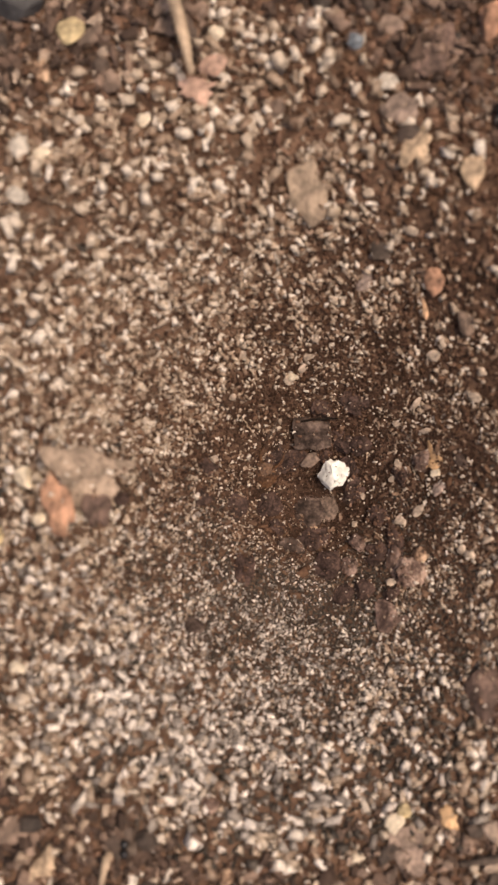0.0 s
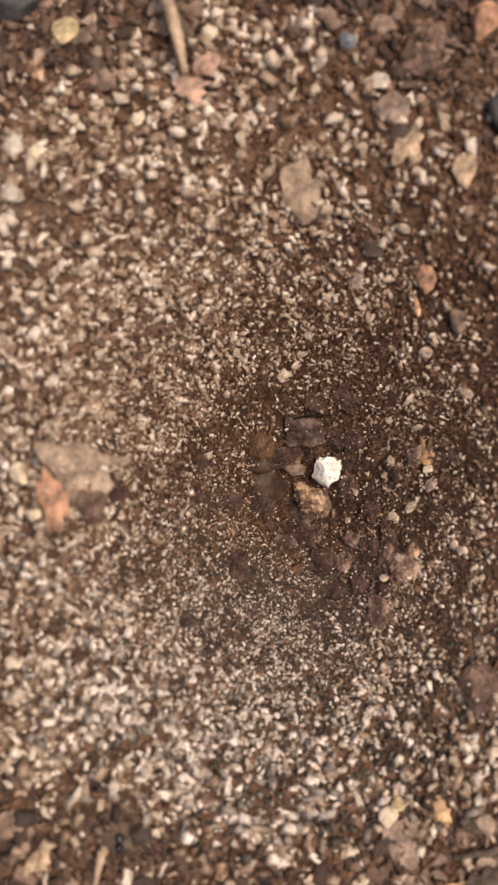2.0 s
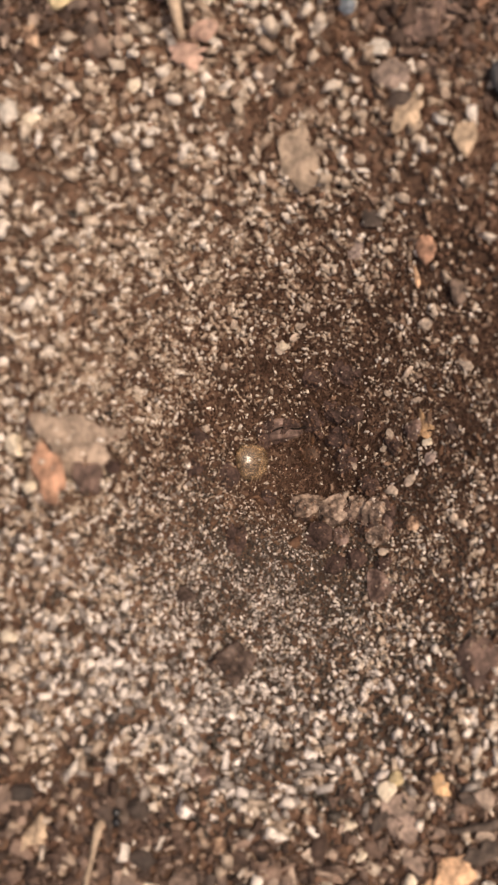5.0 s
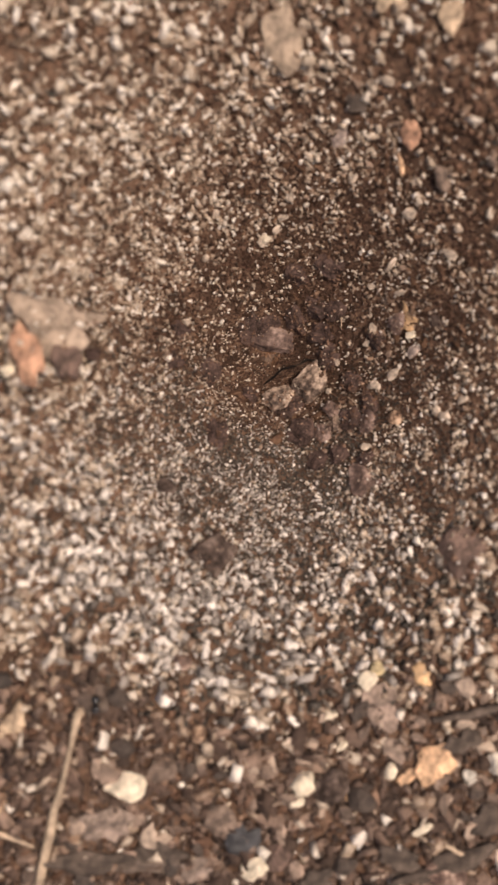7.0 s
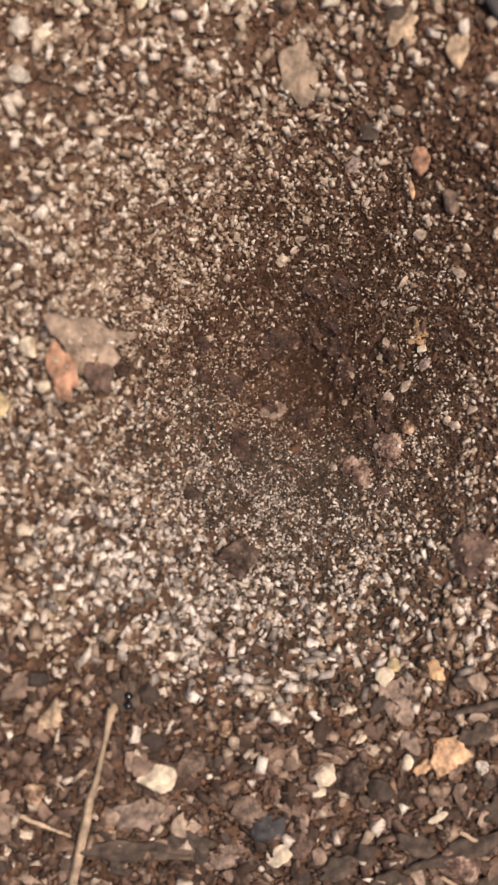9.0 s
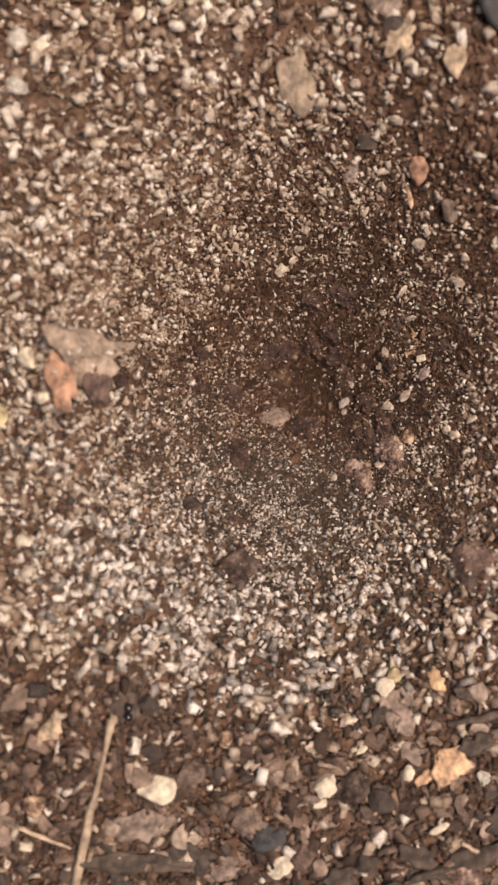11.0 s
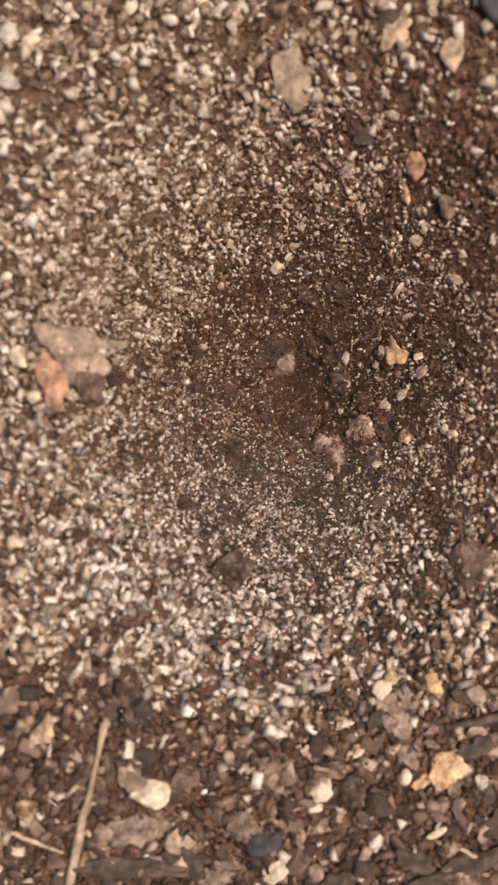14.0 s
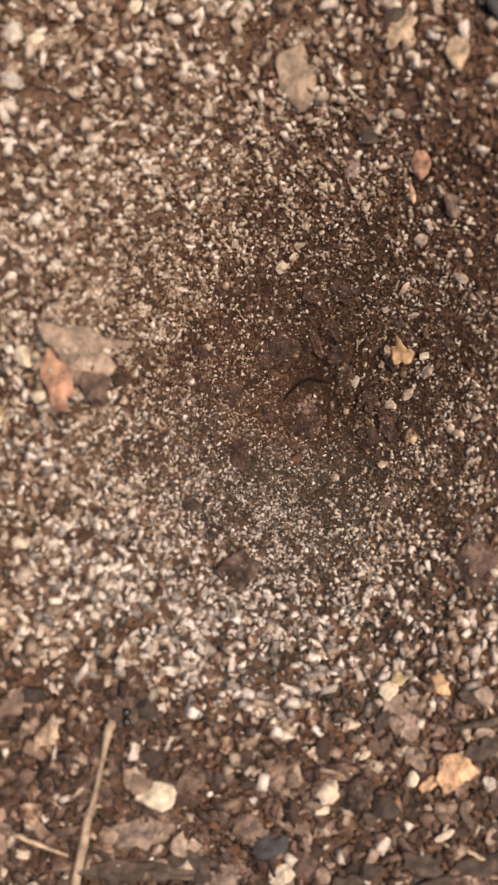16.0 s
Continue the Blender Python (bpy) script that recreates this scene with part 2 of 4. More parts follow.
def grain_mesh(name, centres, sizes, material, rng, flat=0):
    """One mesh of many angular grains; centres and sizes (diameters) in mm."""
    n = len(centres)
    v = GRAIN_SHAPES[rng.randint(0, len(GRAIN_SHAPES), n)] * (np.asarray(sizes) * 0.5)[:, None, None]
    turns = random_turns(n, rng)
    if flat:
        v = v * (1.15, 1.15, 0.45)
        a, tilt = rng.uniform(0, 2 * np.pi, n), np.radians(rng.normal(0, flat, n))
        c, s, ct, st = np.cos(a), np.sin(a), np.cos(tilt), np.sin(tilt)
        turns = np.stack([c, -s * ct, s * st, s, c * ct, -c * st, 0 * a, st, ct], 1).reshape(-1, 3, 3)
    v = np.einsum("nij,nkj->nki", turns, v) + np.asarray(centres)[:, None, :]
    f = SIDES[None] + 8 * np.arange(n)[:, None, None]
    me = bpy.data.meshes.new(name)
    me.vertices.add(8 * n)
    me.vertices.foreach_set("co", (v * MM).ravel())
    me.loops.add(36 * n)
    me.loops.foreach_set("vertex_index", f.ravel())
    me.polygons.add(12 * n)
    me.polygons.foreach_set("loop_start", np.arange(0, 36 * n, 3))
    me.materials.append(material)
    me.update(calc_edges=True)
    return me


def sandy(x, y):
    """1 on the sand, 0 on the litter beyond the rim."""
    wobble = 0.05 * np.sin(0.35 * x + 1.0) + 0.04 * np.sin(0.8 * x + 0.5 * y)
    near = np.clip(-y / 20, 0, 1)
    corner = 0.13 * np.clip((-x - 7) / 7, 0, 1) * np.clip((y - 20) / 6, 0, 1)
    return np.clip((1.05 - corner - np.hypot((x + 3 - 7 * near) / 32, y / (30.0 - 0.4 * near)) + wobble) / 0.14, 0, 1)


def grain_size(x, y):
    r = np.hypot(x - PIT_X, y - PIT_Y)
    a = np.degrees(np.arctan2(y - PIT_Y, x - PIT_X))
    fine = 1 - bump_at(a, 268, 72) * (0.03 * np.clip((30 - r) / 6, 0, 1) + 0.33 * np.clip((17.5 - r) / 5, 0, 1))
    fine = fine * (1 - 0.26 * bump_at(a, 30, 75) * np.clip((r - 4) / 4, 0, 1) * np.clip((21 - r) / 6, 0, 1))
    return (0.185 + 0.40 * np.clip((r - 2) / 20, 0, 1.2) ** 1.5) * fine


def scatter(rng, cover, x0, x1, y0, y1, size_of):
    gx, gy = np.meshgrid(np.arange(x0, x1) + 0.5, np.arange(y0, y1) + 0.5)
    gx, gy = gx.ravel(), gy.ravel()
    count = rng.poisson(cover / (0.6 * size_of(gx, gy) ** 2))
    x, y = np.repeat(gx, count), np.repeat(gy, count)
    return x + rng.uniform(-0.5, 0.5, len(x)), y + rng.uniform(-0.5, 0.5, len(y))


def bump_at(angle, middle, width):
    d = (angle - middle + 180) % 360 - 180
    return np.exp(-((d / width) ** 2))


def patches(x, y, seed, near, far):
    """Soft random patches, about -1 to 1, of waves between the lengths near and far."""
    rng = np.random.RandomState(seed)
    total = 0
    for _ in range(14):
        k, a, p = 2 * np.pi / rng.uniform(near, far), rng.uniform(0, 2 * np.pi), rng.uniform(0, 2 * np.pi)
        total = total + np.sin(k * (x * np.cos(a) + y * np.sin(a)) + p)
    return total / 4


def build_sand():
    rng = np.random.RandomState(3)
    x, y = scatter(rng, 2.0, -27, 31, -52, 42, grain_size)
    r, a = np.hypot(x - PIT_X, y - PIT_Y), np.degrees(np.arctan2(y - PIT_Y, x - PIT_X))
    sand = sandy(x, y)
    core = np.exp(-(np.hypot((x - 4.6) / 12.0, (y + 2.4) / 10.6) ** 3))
    pale = 0.07 + sand * (0.27 + 0.24 * bump_at(a, 150, 65) + 0.24 * bump_at(a, 252, 50) - 0.05 * bump_at(a, 50, 60))
    pale = pale + 0.12 * sand * np.exp(-(((r - 18.5) / 4.0) ** 2)) * bump_at(a, 140, 45) + 0.05 * sand * bump_at(a, 300, 34) * np.clip((r - 9) / 4, 0, 1) - 0.14 * bump_at(a, 45, 40) * np.clip((r - 13) / 4, 0, 1)
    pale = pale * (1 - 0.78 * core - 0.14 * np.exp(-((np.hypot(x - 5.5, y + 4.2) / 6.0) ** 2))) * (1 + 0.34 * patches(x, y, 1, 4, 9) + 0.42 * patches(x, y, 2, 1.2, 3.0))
    pale = pale * (1 - 0.1 * np.clip((r - 21) / 3, 0, 1) * bump_at(a, 140, 40))
    pale = pale * (1 - 0.45 * np.exp(-(((x + 15.0) / 2.6) ** 2) - (((y - 11.5) / 3.5) ** 2)))
    pale = pale + 0.14 * bump_at(a, 232, 26) * np.clip((r - 13) / 4, 0, 1) * sand
    pale = pale - 0.04 * bump_at(a, 5, 45) * np.clip((r - 9) / 4, 0, 1)
    pale = pale * (1 - 0.42 * bump_at(a, 265, 62) * np.exp(-(((r - 9.5) / 5.0) ** 2)))
    pale = pale * (1 - 0.4 * np.exp(-(np.hypot((x - 8.5) / 5.5, (y + 8.5) / 4.0) ** 2)))
    grey = np.clip((r - 4) / 4, 0, 1) * np.clip((28 - r) / 7, 0, 1) * 0.85 * bump_at(a, 255, 56)
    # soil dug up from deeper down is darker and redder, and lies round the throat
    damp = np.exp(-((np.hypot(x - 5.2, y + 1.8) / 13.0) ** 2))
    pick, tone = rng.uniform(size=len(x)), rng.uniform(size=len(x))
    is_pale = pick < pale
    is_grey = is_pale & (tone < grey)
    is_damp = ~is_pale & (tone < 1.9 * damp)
    # the near wall is grey sand from deeper down, with dark mineral grains in it
    is_ash = ~is_pale & (rng.uniform(size=len(x)) < 1.25 * bump_at(a, 262, 64) * np.clip((r - 5) / 3, 0, 1) * np.clip((28 - r) / 6, 0, 1))
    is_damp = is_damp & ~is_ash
    is_rim = ~is_pale & ~is_damp & ~is_ash & (rng.uniform(size=len(x)) > 0.25 + 0.9 * sand)
    is_dusty = ~is_pale & ~is_damp & ~is_rim & ~is_ash & (rng.uniform(size=len(x)) < 0.8 * bump_at(a, 165, 80) * np.clip((r - 8) / 5, 0, 1) * sand)
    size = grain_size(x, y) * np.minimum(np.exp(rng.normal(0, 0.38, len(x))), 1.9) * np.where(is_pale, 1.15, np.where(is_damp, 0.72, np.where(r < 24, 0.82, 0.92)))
    z = ground_height(x, y) + size * np.where(is_pale, rng.uniform(-0.15, 0.30, len(x)), rng.uniform(-0.30, 0.15, len(x)))
    centres = np.stack([x, y, z], 1)
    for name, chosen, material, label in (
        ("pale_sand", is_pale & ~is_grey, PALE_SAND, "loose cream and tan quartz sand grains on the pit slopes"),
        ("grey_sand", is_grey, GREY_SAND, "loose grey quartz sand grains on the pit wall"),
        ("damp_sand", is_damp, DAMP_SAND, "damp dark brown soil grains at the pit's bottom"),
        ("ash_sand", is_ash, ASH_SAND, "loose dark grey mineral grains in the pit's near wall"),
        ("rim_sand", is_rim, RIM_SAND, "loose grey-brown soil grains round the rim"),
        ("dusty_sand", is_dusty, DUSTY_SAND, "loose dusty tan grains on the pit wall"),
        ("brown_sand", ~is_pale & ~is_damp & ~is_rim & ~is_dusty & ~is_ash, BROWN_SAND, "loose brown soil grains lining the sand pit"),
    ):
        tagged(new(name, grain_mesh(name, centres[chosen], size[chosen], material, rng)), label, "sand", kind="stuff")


def build_crumbs():
    """Flat chips of leaf, bark and soil, lying over one another on the rim and beyond."""
    rng = np.random.RandomState(8)
    n = 9000
    x, y = rng.uniform(-27, 31, n), rng.uniform(-52, 42, n)
    keep = rng.uniform(size=n) > sandy(x, y)
    x, y = x[keep], y[keep]
    n = len(x)
    size = np.minimum(0.85 * np.exp(rng.normal(0, 0.40, n)), 1.9)
    z = ground_height(x, y) + rng.uniform(0.0, 0.35, n)
    tagged(new("soil_crumbs", grain_mesh("soil_crumbs", np.stack([x, y, z], 1), size, CRUMB, rng, 22)), "brown chips of soil, leaf and bark round the pit rim", "soil", kind="stuff")


def build_clots():
    """Small clots of brown soil that lie over the grains of the far and the right-hand wall."""
    rng = np.random.RandomState(23)
    n = 5200
    x, y = rng.uniform(-8, 26, n), rng.uniform(-12, 30, n)
    r, a = np.hypot(x - PIT_X, y - PIT_Y), np.degrees(np.arctan2(y - PIT_Y, x - PIT_X))
    chance = np.maximum(0.42 * bump_at(a, 48, 46), 0.5 * np.exp(-((r / 7.5) ** 2))) * np.clip((r - 2) / 3, 0, 1) * (0.75 + 0.7 * patches(x, y, 6, 2.5, 6))
    keep = rng.uniform(size=n) < chance
    x, y, r = x[keep], y[keep], r[keep]
    size = np.minimum((0.30 + 0.016 * r) * np.exp(rng.normal(0, 0.40, len(x))), 1.1)
    z = ground_height(x, y) - 0.02 * size + 0.03
    tagged(new("soil_clots", grain_mesh("soil_clots", np.stack([x, y, z], 1), size, CLOT, rng, 18)), "small soft clots of reddish brown soil on the pit wall", "soil", kind="stuff")


build_sand()
build_clots()
build_crumbs()


# ---- stones, flakes and stalks ----
def rock_mesh(name, seed, sx, sy, sz, material, detail=3, facets=13, rough=0.07, boxy=False):
    """An angular pebble of the given size, its facets worn."""
    rng = random.Random(seed)
    bm = bmesh.new()
    bmesh.ops.create_icosphere(bm, subdivisions=detail, radius=1.0)
    cuts = []
    for _ in range(facets):
        n = Vector((rng.gauss(0, 1), rng.gauss(0, 1), rng.gauss(0, 1))).normalized()
        cuts.append((n, rng.uniform(0.56, 0.85)))
    if boxy:
        for axis in ((1, 0, 0), (-1, 0, 0), (0, 1, 0), (0, -1, 0), (0, 0, 1), (0, 0, -1)):
            n = (Vector(axis) + Vector((rng.uniform(-0.2, 0.2), rng.uniform(-0.2, 0.2), rng.uniform(-0.2, 0.2)))).normalized()
            cuts.append((n, rng.uniform(0.52, 0.64)))
    shift = Vector((rng.uniform(-50, 50), rng.uniform(-50, 50), rng.uniform(-50, 50)))
    for v in bm.verts:
        for n, d in cuts:
            over = v.co.dot(n) - d
            if over > 0:
                v.co -= n * over * 0.96
        v.co += v.co.normalized() * (rough * noise.noise(v.co * 1.9 + shift) + rough * 0.6 * noise.noise(v.co * 5.5 + shift))
        v.co = Vector((v.co.x * sx / 1.7, v.co.y * sy / 1.7, v.co.z * sz / 1.7)) * MM
    me = bpy.data.meshes.new(name)
    bm.to_mesh(me)
    bm.free()
    me.materials.append(material)
    me.polygons.foreach_set("use_smooth", [facets < 4 and not boxy] * len(me.polygons))
    return me


def rock(name, seed, size, material, where, label, category="pebble", group="", **more):
    ob = new(name, rock_mesh(name, seed, *size, material, **more))
    ob.matrix_world = where
    return tagged(ob, label, category, group)


def flake_mesh(name, seed, length, width, thick, material, lobes=0.25, curl=0.12, points=36, taper=0.0):
    """A thin curled chip with a ragged outline."""
    rng = random.Random(seed)
    waves_ = [(k, rng.uniform(0, 6.28), rng.uniform(0.3, 1.0) / k**0.6) for k in range(2, 9)]
    rings, verts, faces = 7, [], []
    for side in (1, -1):
        for a in range(rings + 1):
            s = a / rings
            for b in range(points):
                th = 2 * math.pi * b / points
                edge = 1 + lobes * sum(w * math.sin(k * th + p) for k, p, w in waves_) * s
                px, py = s * edge * math.cos(th), s * edge * math.sin(th)
                px *= 1 + taper * py
                pz = curl * length * (px * px - 0.5 * py * py) * 0.5 + 0.05 * length * noise.noise((px * 2.1 + seed, py * 2.1, 0.3))
                t = side * thick * 0.5 * (1 - 0.75 * s**4)
                verts.append(Vector((px * length / 2, py * width / 2, pz + t)) * MM)
    ring = (rings + 1) * points
    for a in range(rings):
        for b in range(points):
            i, j = a * points + b, a * points + (b + 1) % points
            faces += [(i, i + points, j + points, j), (ring + j, ring + j + points, ring + i + points, ring + i)]
    last = rings * points
    faces += [(last + b, ring + last + b, ring + last + (b + 1) % points, last + (b + 1) % points) for b in range(points)]
    me = mesh_from(name, verts, faces, material, True)
    bm = bmesh.new()
    bm.from_mesh(me)
    bmesh.ops.remove_doubles(bm, verts=bm.verts, dist=1e-7)
    bmesh.ops.recalc_face_normals(bm, faces=bm.faces)
    bm.to_mesh(me)
    bm.free()
    return me


def flake(name, seed, length, width, thick, material, where, label, category="flake", **more):
    ob = new(name, flake_mesh(name, seed, length, width, thick, material, **more))
    ob.matrix_world = where
    return tagged(ob, label, category)


def stalk_mesh(name, path, radii, material, seed=0, sides=10):
    """A ribbed dry stalk along a path in mm."""
    rng = random.Random(seed)
    steps, verts, faces = 60, [], []
    pts = [Vector(p) for p in path]
    for a in range(steps + 1):
        s = a / steps * (len(pts) - 1)
        k = min(int(s), len(pts) - 2)
        c = pts[k].lerp(pts[k + 1], s - k)
        rad = radii[k] + (radii[k + 1] - radii[k]) * (s - k)
        rad *= 1 + 0.14 * noise.noise((a * 0.35 + seed, 0.2, 0.7))
        c = c + Vector((0.09 * noise.noise((a * 0.11 + seed, 3.1, 0)), 0.1 * noise.noise((a * 0.11, seed, 4)), 0))
        ahead = (pts[k + 1] - pts[k]).normalized()
        u = ahead.cross(Vector((0, 0, 1))).normalized()
        w = u.cross(ahead)
        for b in range(sides):
            th = 2 * math.pi * b / sides
            rr = rad * (0.86 if b % 2 else 1.0)
            verts.append((c + (u * math.cos(th) + w * math.sin(th)) * rr) * MM)
    for a in range(steps):
        for b in range(sides):
            i, j = a * sides + b, a * sides + (b + 1) % sides
            faces.append((i, j, j + sides, i + sides))
    faces += [tuple(range(sides))[::-1], tuple(steps * sides + b for b in range(sides))]
    return mesh_from(name, verts, faces, material, True)


def on(x, y, lift=0.0):
    return (x, y, float(ground_height(x, y)) + lift)


def stalk(name, path, radii, material, label, category, seed=0):
    """A stalk whose object stands at its first end."""
    first = Vector(path[0])
    ob = new(name, stalk_mesh(name, [Vector(p) - first for p in path], radii, material, seed))
    ob.matrix_world = Matrix.Translation(first * MM)
    return tagged(ob, label, category)


def cling(ob, seed, count=70, size=0.2, pale=0.3, spread=1.0):
    """Sand that sticks to a stone: one part of many grains, sunk into its upper side."""
    rng = np.random.RandomState(seed)
    co = np.array([v.co for v in ob.data.vertices]) / MM
    co = co[rng.randint(0, len(co), count)] * spread
    sizes = size * np.exp(rng.normal(0, 0.4, count))
    light = rng.uniform(size=count) < pale
    for chosen, material in ((light, PALE_SAND), (~light, BROWN_SAND)):
        if chosen.any():
            dust = new("clinging_sand", grain_mesh("clinging_sand", co[chosen], sizes[chosen], material, rng))
            dust.parent = ob
    return ob


def still_things():
    # stalks and sticks
    straw = stalk("straw", [(-9.75, -28.45, 0.85), (-10.16, -30.3, 0.98), (-10.72, -32.7, 0.99), (-11.38, -35.2, 0.85), (-11.75, -36.9, 0.7), (-12.42, -39.9, 0.55), (-14.1, -47.3, 0.4)], [0.36, 0.22, 0.23, 0.31, 0.40, 0.36, 0.32], STRAW, "pale dry grass straw lying on dark soil", "straw", 2)
    knot = new("straw_node", rock_mesh("straw_node", 61, 0.6, 0.7, 0.5, STRAW, detail=2))
    knot.parent = straw
    knot.location = (0.1 * MM, 0.1 * MM, 0)
    stalk("straw", [(-3.9, 24.95, 2.0), (-4.42, 27.3, 2.4), (-5.12, 30.1, 2.2), (-6.35, 35.6, 1.2)], [0.25, 0.46, 0.50, 0.46], STRAW, "thick tan grass straw on the sandy rim", "straw", 5)
    stalk("twig", [on(14.70, -29.44, 0.3), on(17.35, -29.02, 0.5), on(20.87, -28.16, 0.4), on(25.41, -27.32, 0.3)], [0.25, 0.36, 0.34, 0.3], BARK_DARK, "thin dark twig half sunk in soil", "twig", 7)
    stalk("twig", [on(-17.49, -36.18, 0.3), on(-14.99, -37.18, 0.35), on(-12.89, -37.99, 0.3)], [0.14, 0.20, 0.12], STRAW, "short pale splinter on dark soil", "twig", 9)
    stalk("twig", [on(14.28, -41.65, 0.3), on(17.78, -44.06, 0.35)], [0.16, 0.12], STRAW, "short tan splinter on dark soil", "twig", 12)
    # the litter on the near rim
    rock("pebble", 131, (2.5, 2.05, 1.6), CREAM_STONE, rest(-6.72, -33.77, 0.45, 10), "bright cream rounded stone on dark soil", detail=4, facets=4, rough=0.10)
    rock("pebble", 2, (1.65, 1.6, 1.2), CREAM_STONE, rest(5.68, -33.87, 0.35, 30), "small cream stone on dark soil", facets=9, rough=0.16, detail=4)
    rock("pebble", 3, (1.3, 0.9, 0.8), CREAM_STONE, rest(5.25, -35.23, 0.25, 5), "small chipped cream stone on dark soil", facets=9, rough=0.1, boxy=True)
    rock("pebble", 4, (1.9, 1.4, 1.1), CREAM_STONE, rest(2.40, -39.91, 0.3, 20), "pale cream stone on dark soil", facets=9, rough=0.16, detail=4)
    rock("pebble", 5, (1.7, 1.6, 1.1), TAN_STONE, rest(-15.49, -34.77, 0.35, 0), "orange tan stone on dark soil")
    rock("pebble", 6, (2.6, 1.7, 1.2), GREY_STONE, rest(-4.12, -32.92, 0.35, 35), "flat grey-brown stone beside a cream stone")
    rock("pebble", 7, (2.7, 2.4, 1.4), DARK_STONE, rest(7.65, -34.11, 0.75, 15), "dark brown stone beside a cream stone")
    rock("pebble", 8, (1.2, 1.2, 0.9), PINK_STONE, rest(-2.76, -25.36, 0.3, 0), "small pinkish stone on the sandy rim")
    rock("pebble", 9, (1.5, 0.9, 0.7), CREAM_STONE, rest(-16.21, -37.90, 0.25, -10), "cream stone chip on dark soil", facets=9, rough=0.1, boxy=True)
    rock("pebble", 10, (1.0, 1.3, 0.8), TAN_STONE, rest(-10.10, -37.01, 0.3, 0), "tan stone beside a straw")
    rock("pebble", 12, (1.15, 1.1, 0.8), YELLOW_STONE, rest(10.96, -26.11, 0.4, 0), "small pale yellow stone on the sandy rim")
    rock("pebble", 13, (0.8, 0.8, 0.6), PINK_STONE, rest(-1.62, -30.52, 0.25, 0), "tiny pinkish stone on dark soil")
    plate = rock("pebble", 14, (3.2, 4.2, 1.7), RED_STONE, rest(17.1, -18.1, 0.0, 20), "red-brown stone half sunk in the pit's slope")
    cling(plate, 743, 90, 0.34, 0.35)
    flake("leaf_fragment", 15, 3.1, 2.6, 0.25, LEAF_TAN, rest(14.90, -32.52, 0.30, 40), "ragged orange-tan dry leaf fragment on soil", "leaf", lobes=0.2, curl=0.25)
    flake("leaf_fragment", 16, 1.9, 0.9, 0.22, LEAF_TAN, rest(13.18, -33.34, 0.20, 35), "small tan dry leaf sliver on soil", "leaf")
    flake("leaf_fragment", 17, 2.6, 3.6, 0.2, HAZE_STONE, rest(11.15, -28.54, 0.35, 0), "dull pinkish brown dry leaf scrap on soil", "leaf", lobes=0.3)
    flake("bark_chip", 18, 8.5, 1.9, 0.8, BARK_DARK, rest(-7.61, -39.33, 0.15, -8), "long dark grey bark chip on soil", "bark", lobes=0.36, curl=0.02)
    flake("bark_chip", 19, 2.8, 2.2, 0.7, SLATE, rest(1.5, -37.9, 0.18, 40), "blue-black bark chip on soil", "bark")
    flake("bark_chip", 20, 7.5, 1.5, 0.8, BARK_DARK, rest(15.81, -39.62, 0.5, 12), "dark crusted bark chip on soil", "bark", lobes=0.36, curl=0.02)
    # chips and scraps among the near litter
    rock("pebble", 101, (4.2, 5.0, 2.4), PALE_PINK_STONE, rest(22.0, -39.6, 0.5, 20), "large smooth pinkish white stone on the soil", detail=4, facets=4, rough=0.09)
    rock("pebble", 102, (1.7, 1.9, 1.2), GREY_QUARTZ, rest(19.5, -32.6, 0.3, 30), "pale grey rough quartz stone on the soil", facets=9, rough=0.16)
    rock("pebble", 103, (1.2, 1.1, 0.8), GREY_QUARTZ, rest(17.3, -33.5, 0.25, 70), "small pale grey angular stone beside a leaf scrap", facets=9, rough=0.16)
    rock("pebble", 104, (3.2, 2.9, 1.5), PINK_STONE, rest(15.7, -40.6, 0.3, 10), "dull pinkish stone among dark bark chips", facets=8, rough=0.14)
    rock("pebble", 105, (2.2, 1.7, 1.1), RED_STONE, rest(3.9, -39.2, 0.2, 15), "reddish brown stone beside a cream stone", facets=9, rough=0.14)
    rock("pebble", 106, (1.1, 0.8, 0.7), CREAM_STONE, rest(11.85, -33.1, 0.3, 80), "small white oval stone beside a leaf scrap", facets=5)
    rock("pebble", 107, (1.1, 0.45, 0.4), CREAM_STONE, rest(8.5, -31.35, 0.3, 50), "tiny white sliver of stone on the soil", "chip", facets=5)
    rock("pebble", 108, (1.2, 0.5, 0.4), CREAM_STONE, rest(7.5, -29.2, 0.3, 8), "tiny white sliver of stone on the sandy rim", "chip", facets=5)
    rock("pebble", 109, (1.4, 0.55, 0.5), CREAM_STONE, rest(14.0, -37.0, 0.35, 28), "white stone sliver on dark soil", "chip", facets=5)
    rock("pebble", 110, (1.2, 1.4, 0.8), TAN_STONE, rest(-10.2, -36.75, 0.3, 15), "tan stone beside a grass straw", facets=8)
    rock("pebble", 111, (1.0, 1.1, 0.8), TAN_STONE, rest(-1.6, -30.3, 0.3, 0), "small round orange tan stone on the soil", facets=5)
    flake("bark_chip", 113, 3.4, 2.6, 0.5, GREY_CHIP, rest(-8.0, -36.4, 0.35, -20), "flat grey-brown bark chip lying on soil", "bark", lobes=0.3, curl=0.1)
    flake("bark_chip", 114, 2.2, 2.2, 0.5, GREY_STONE, rest(0.0, -36.5, 0.35, 20), "flat rounded brown bark chip on soil", "bark", lobes=0.12, curl=0.08)
    flake("bark_chip", 115, 4.0, 1.6, 0.5, BARK_DARK, rest(-4.3, -38.8, 0.25, -25), "dark splintered bark chip on soil", "bark", lobes=0.3, curl=0.05)
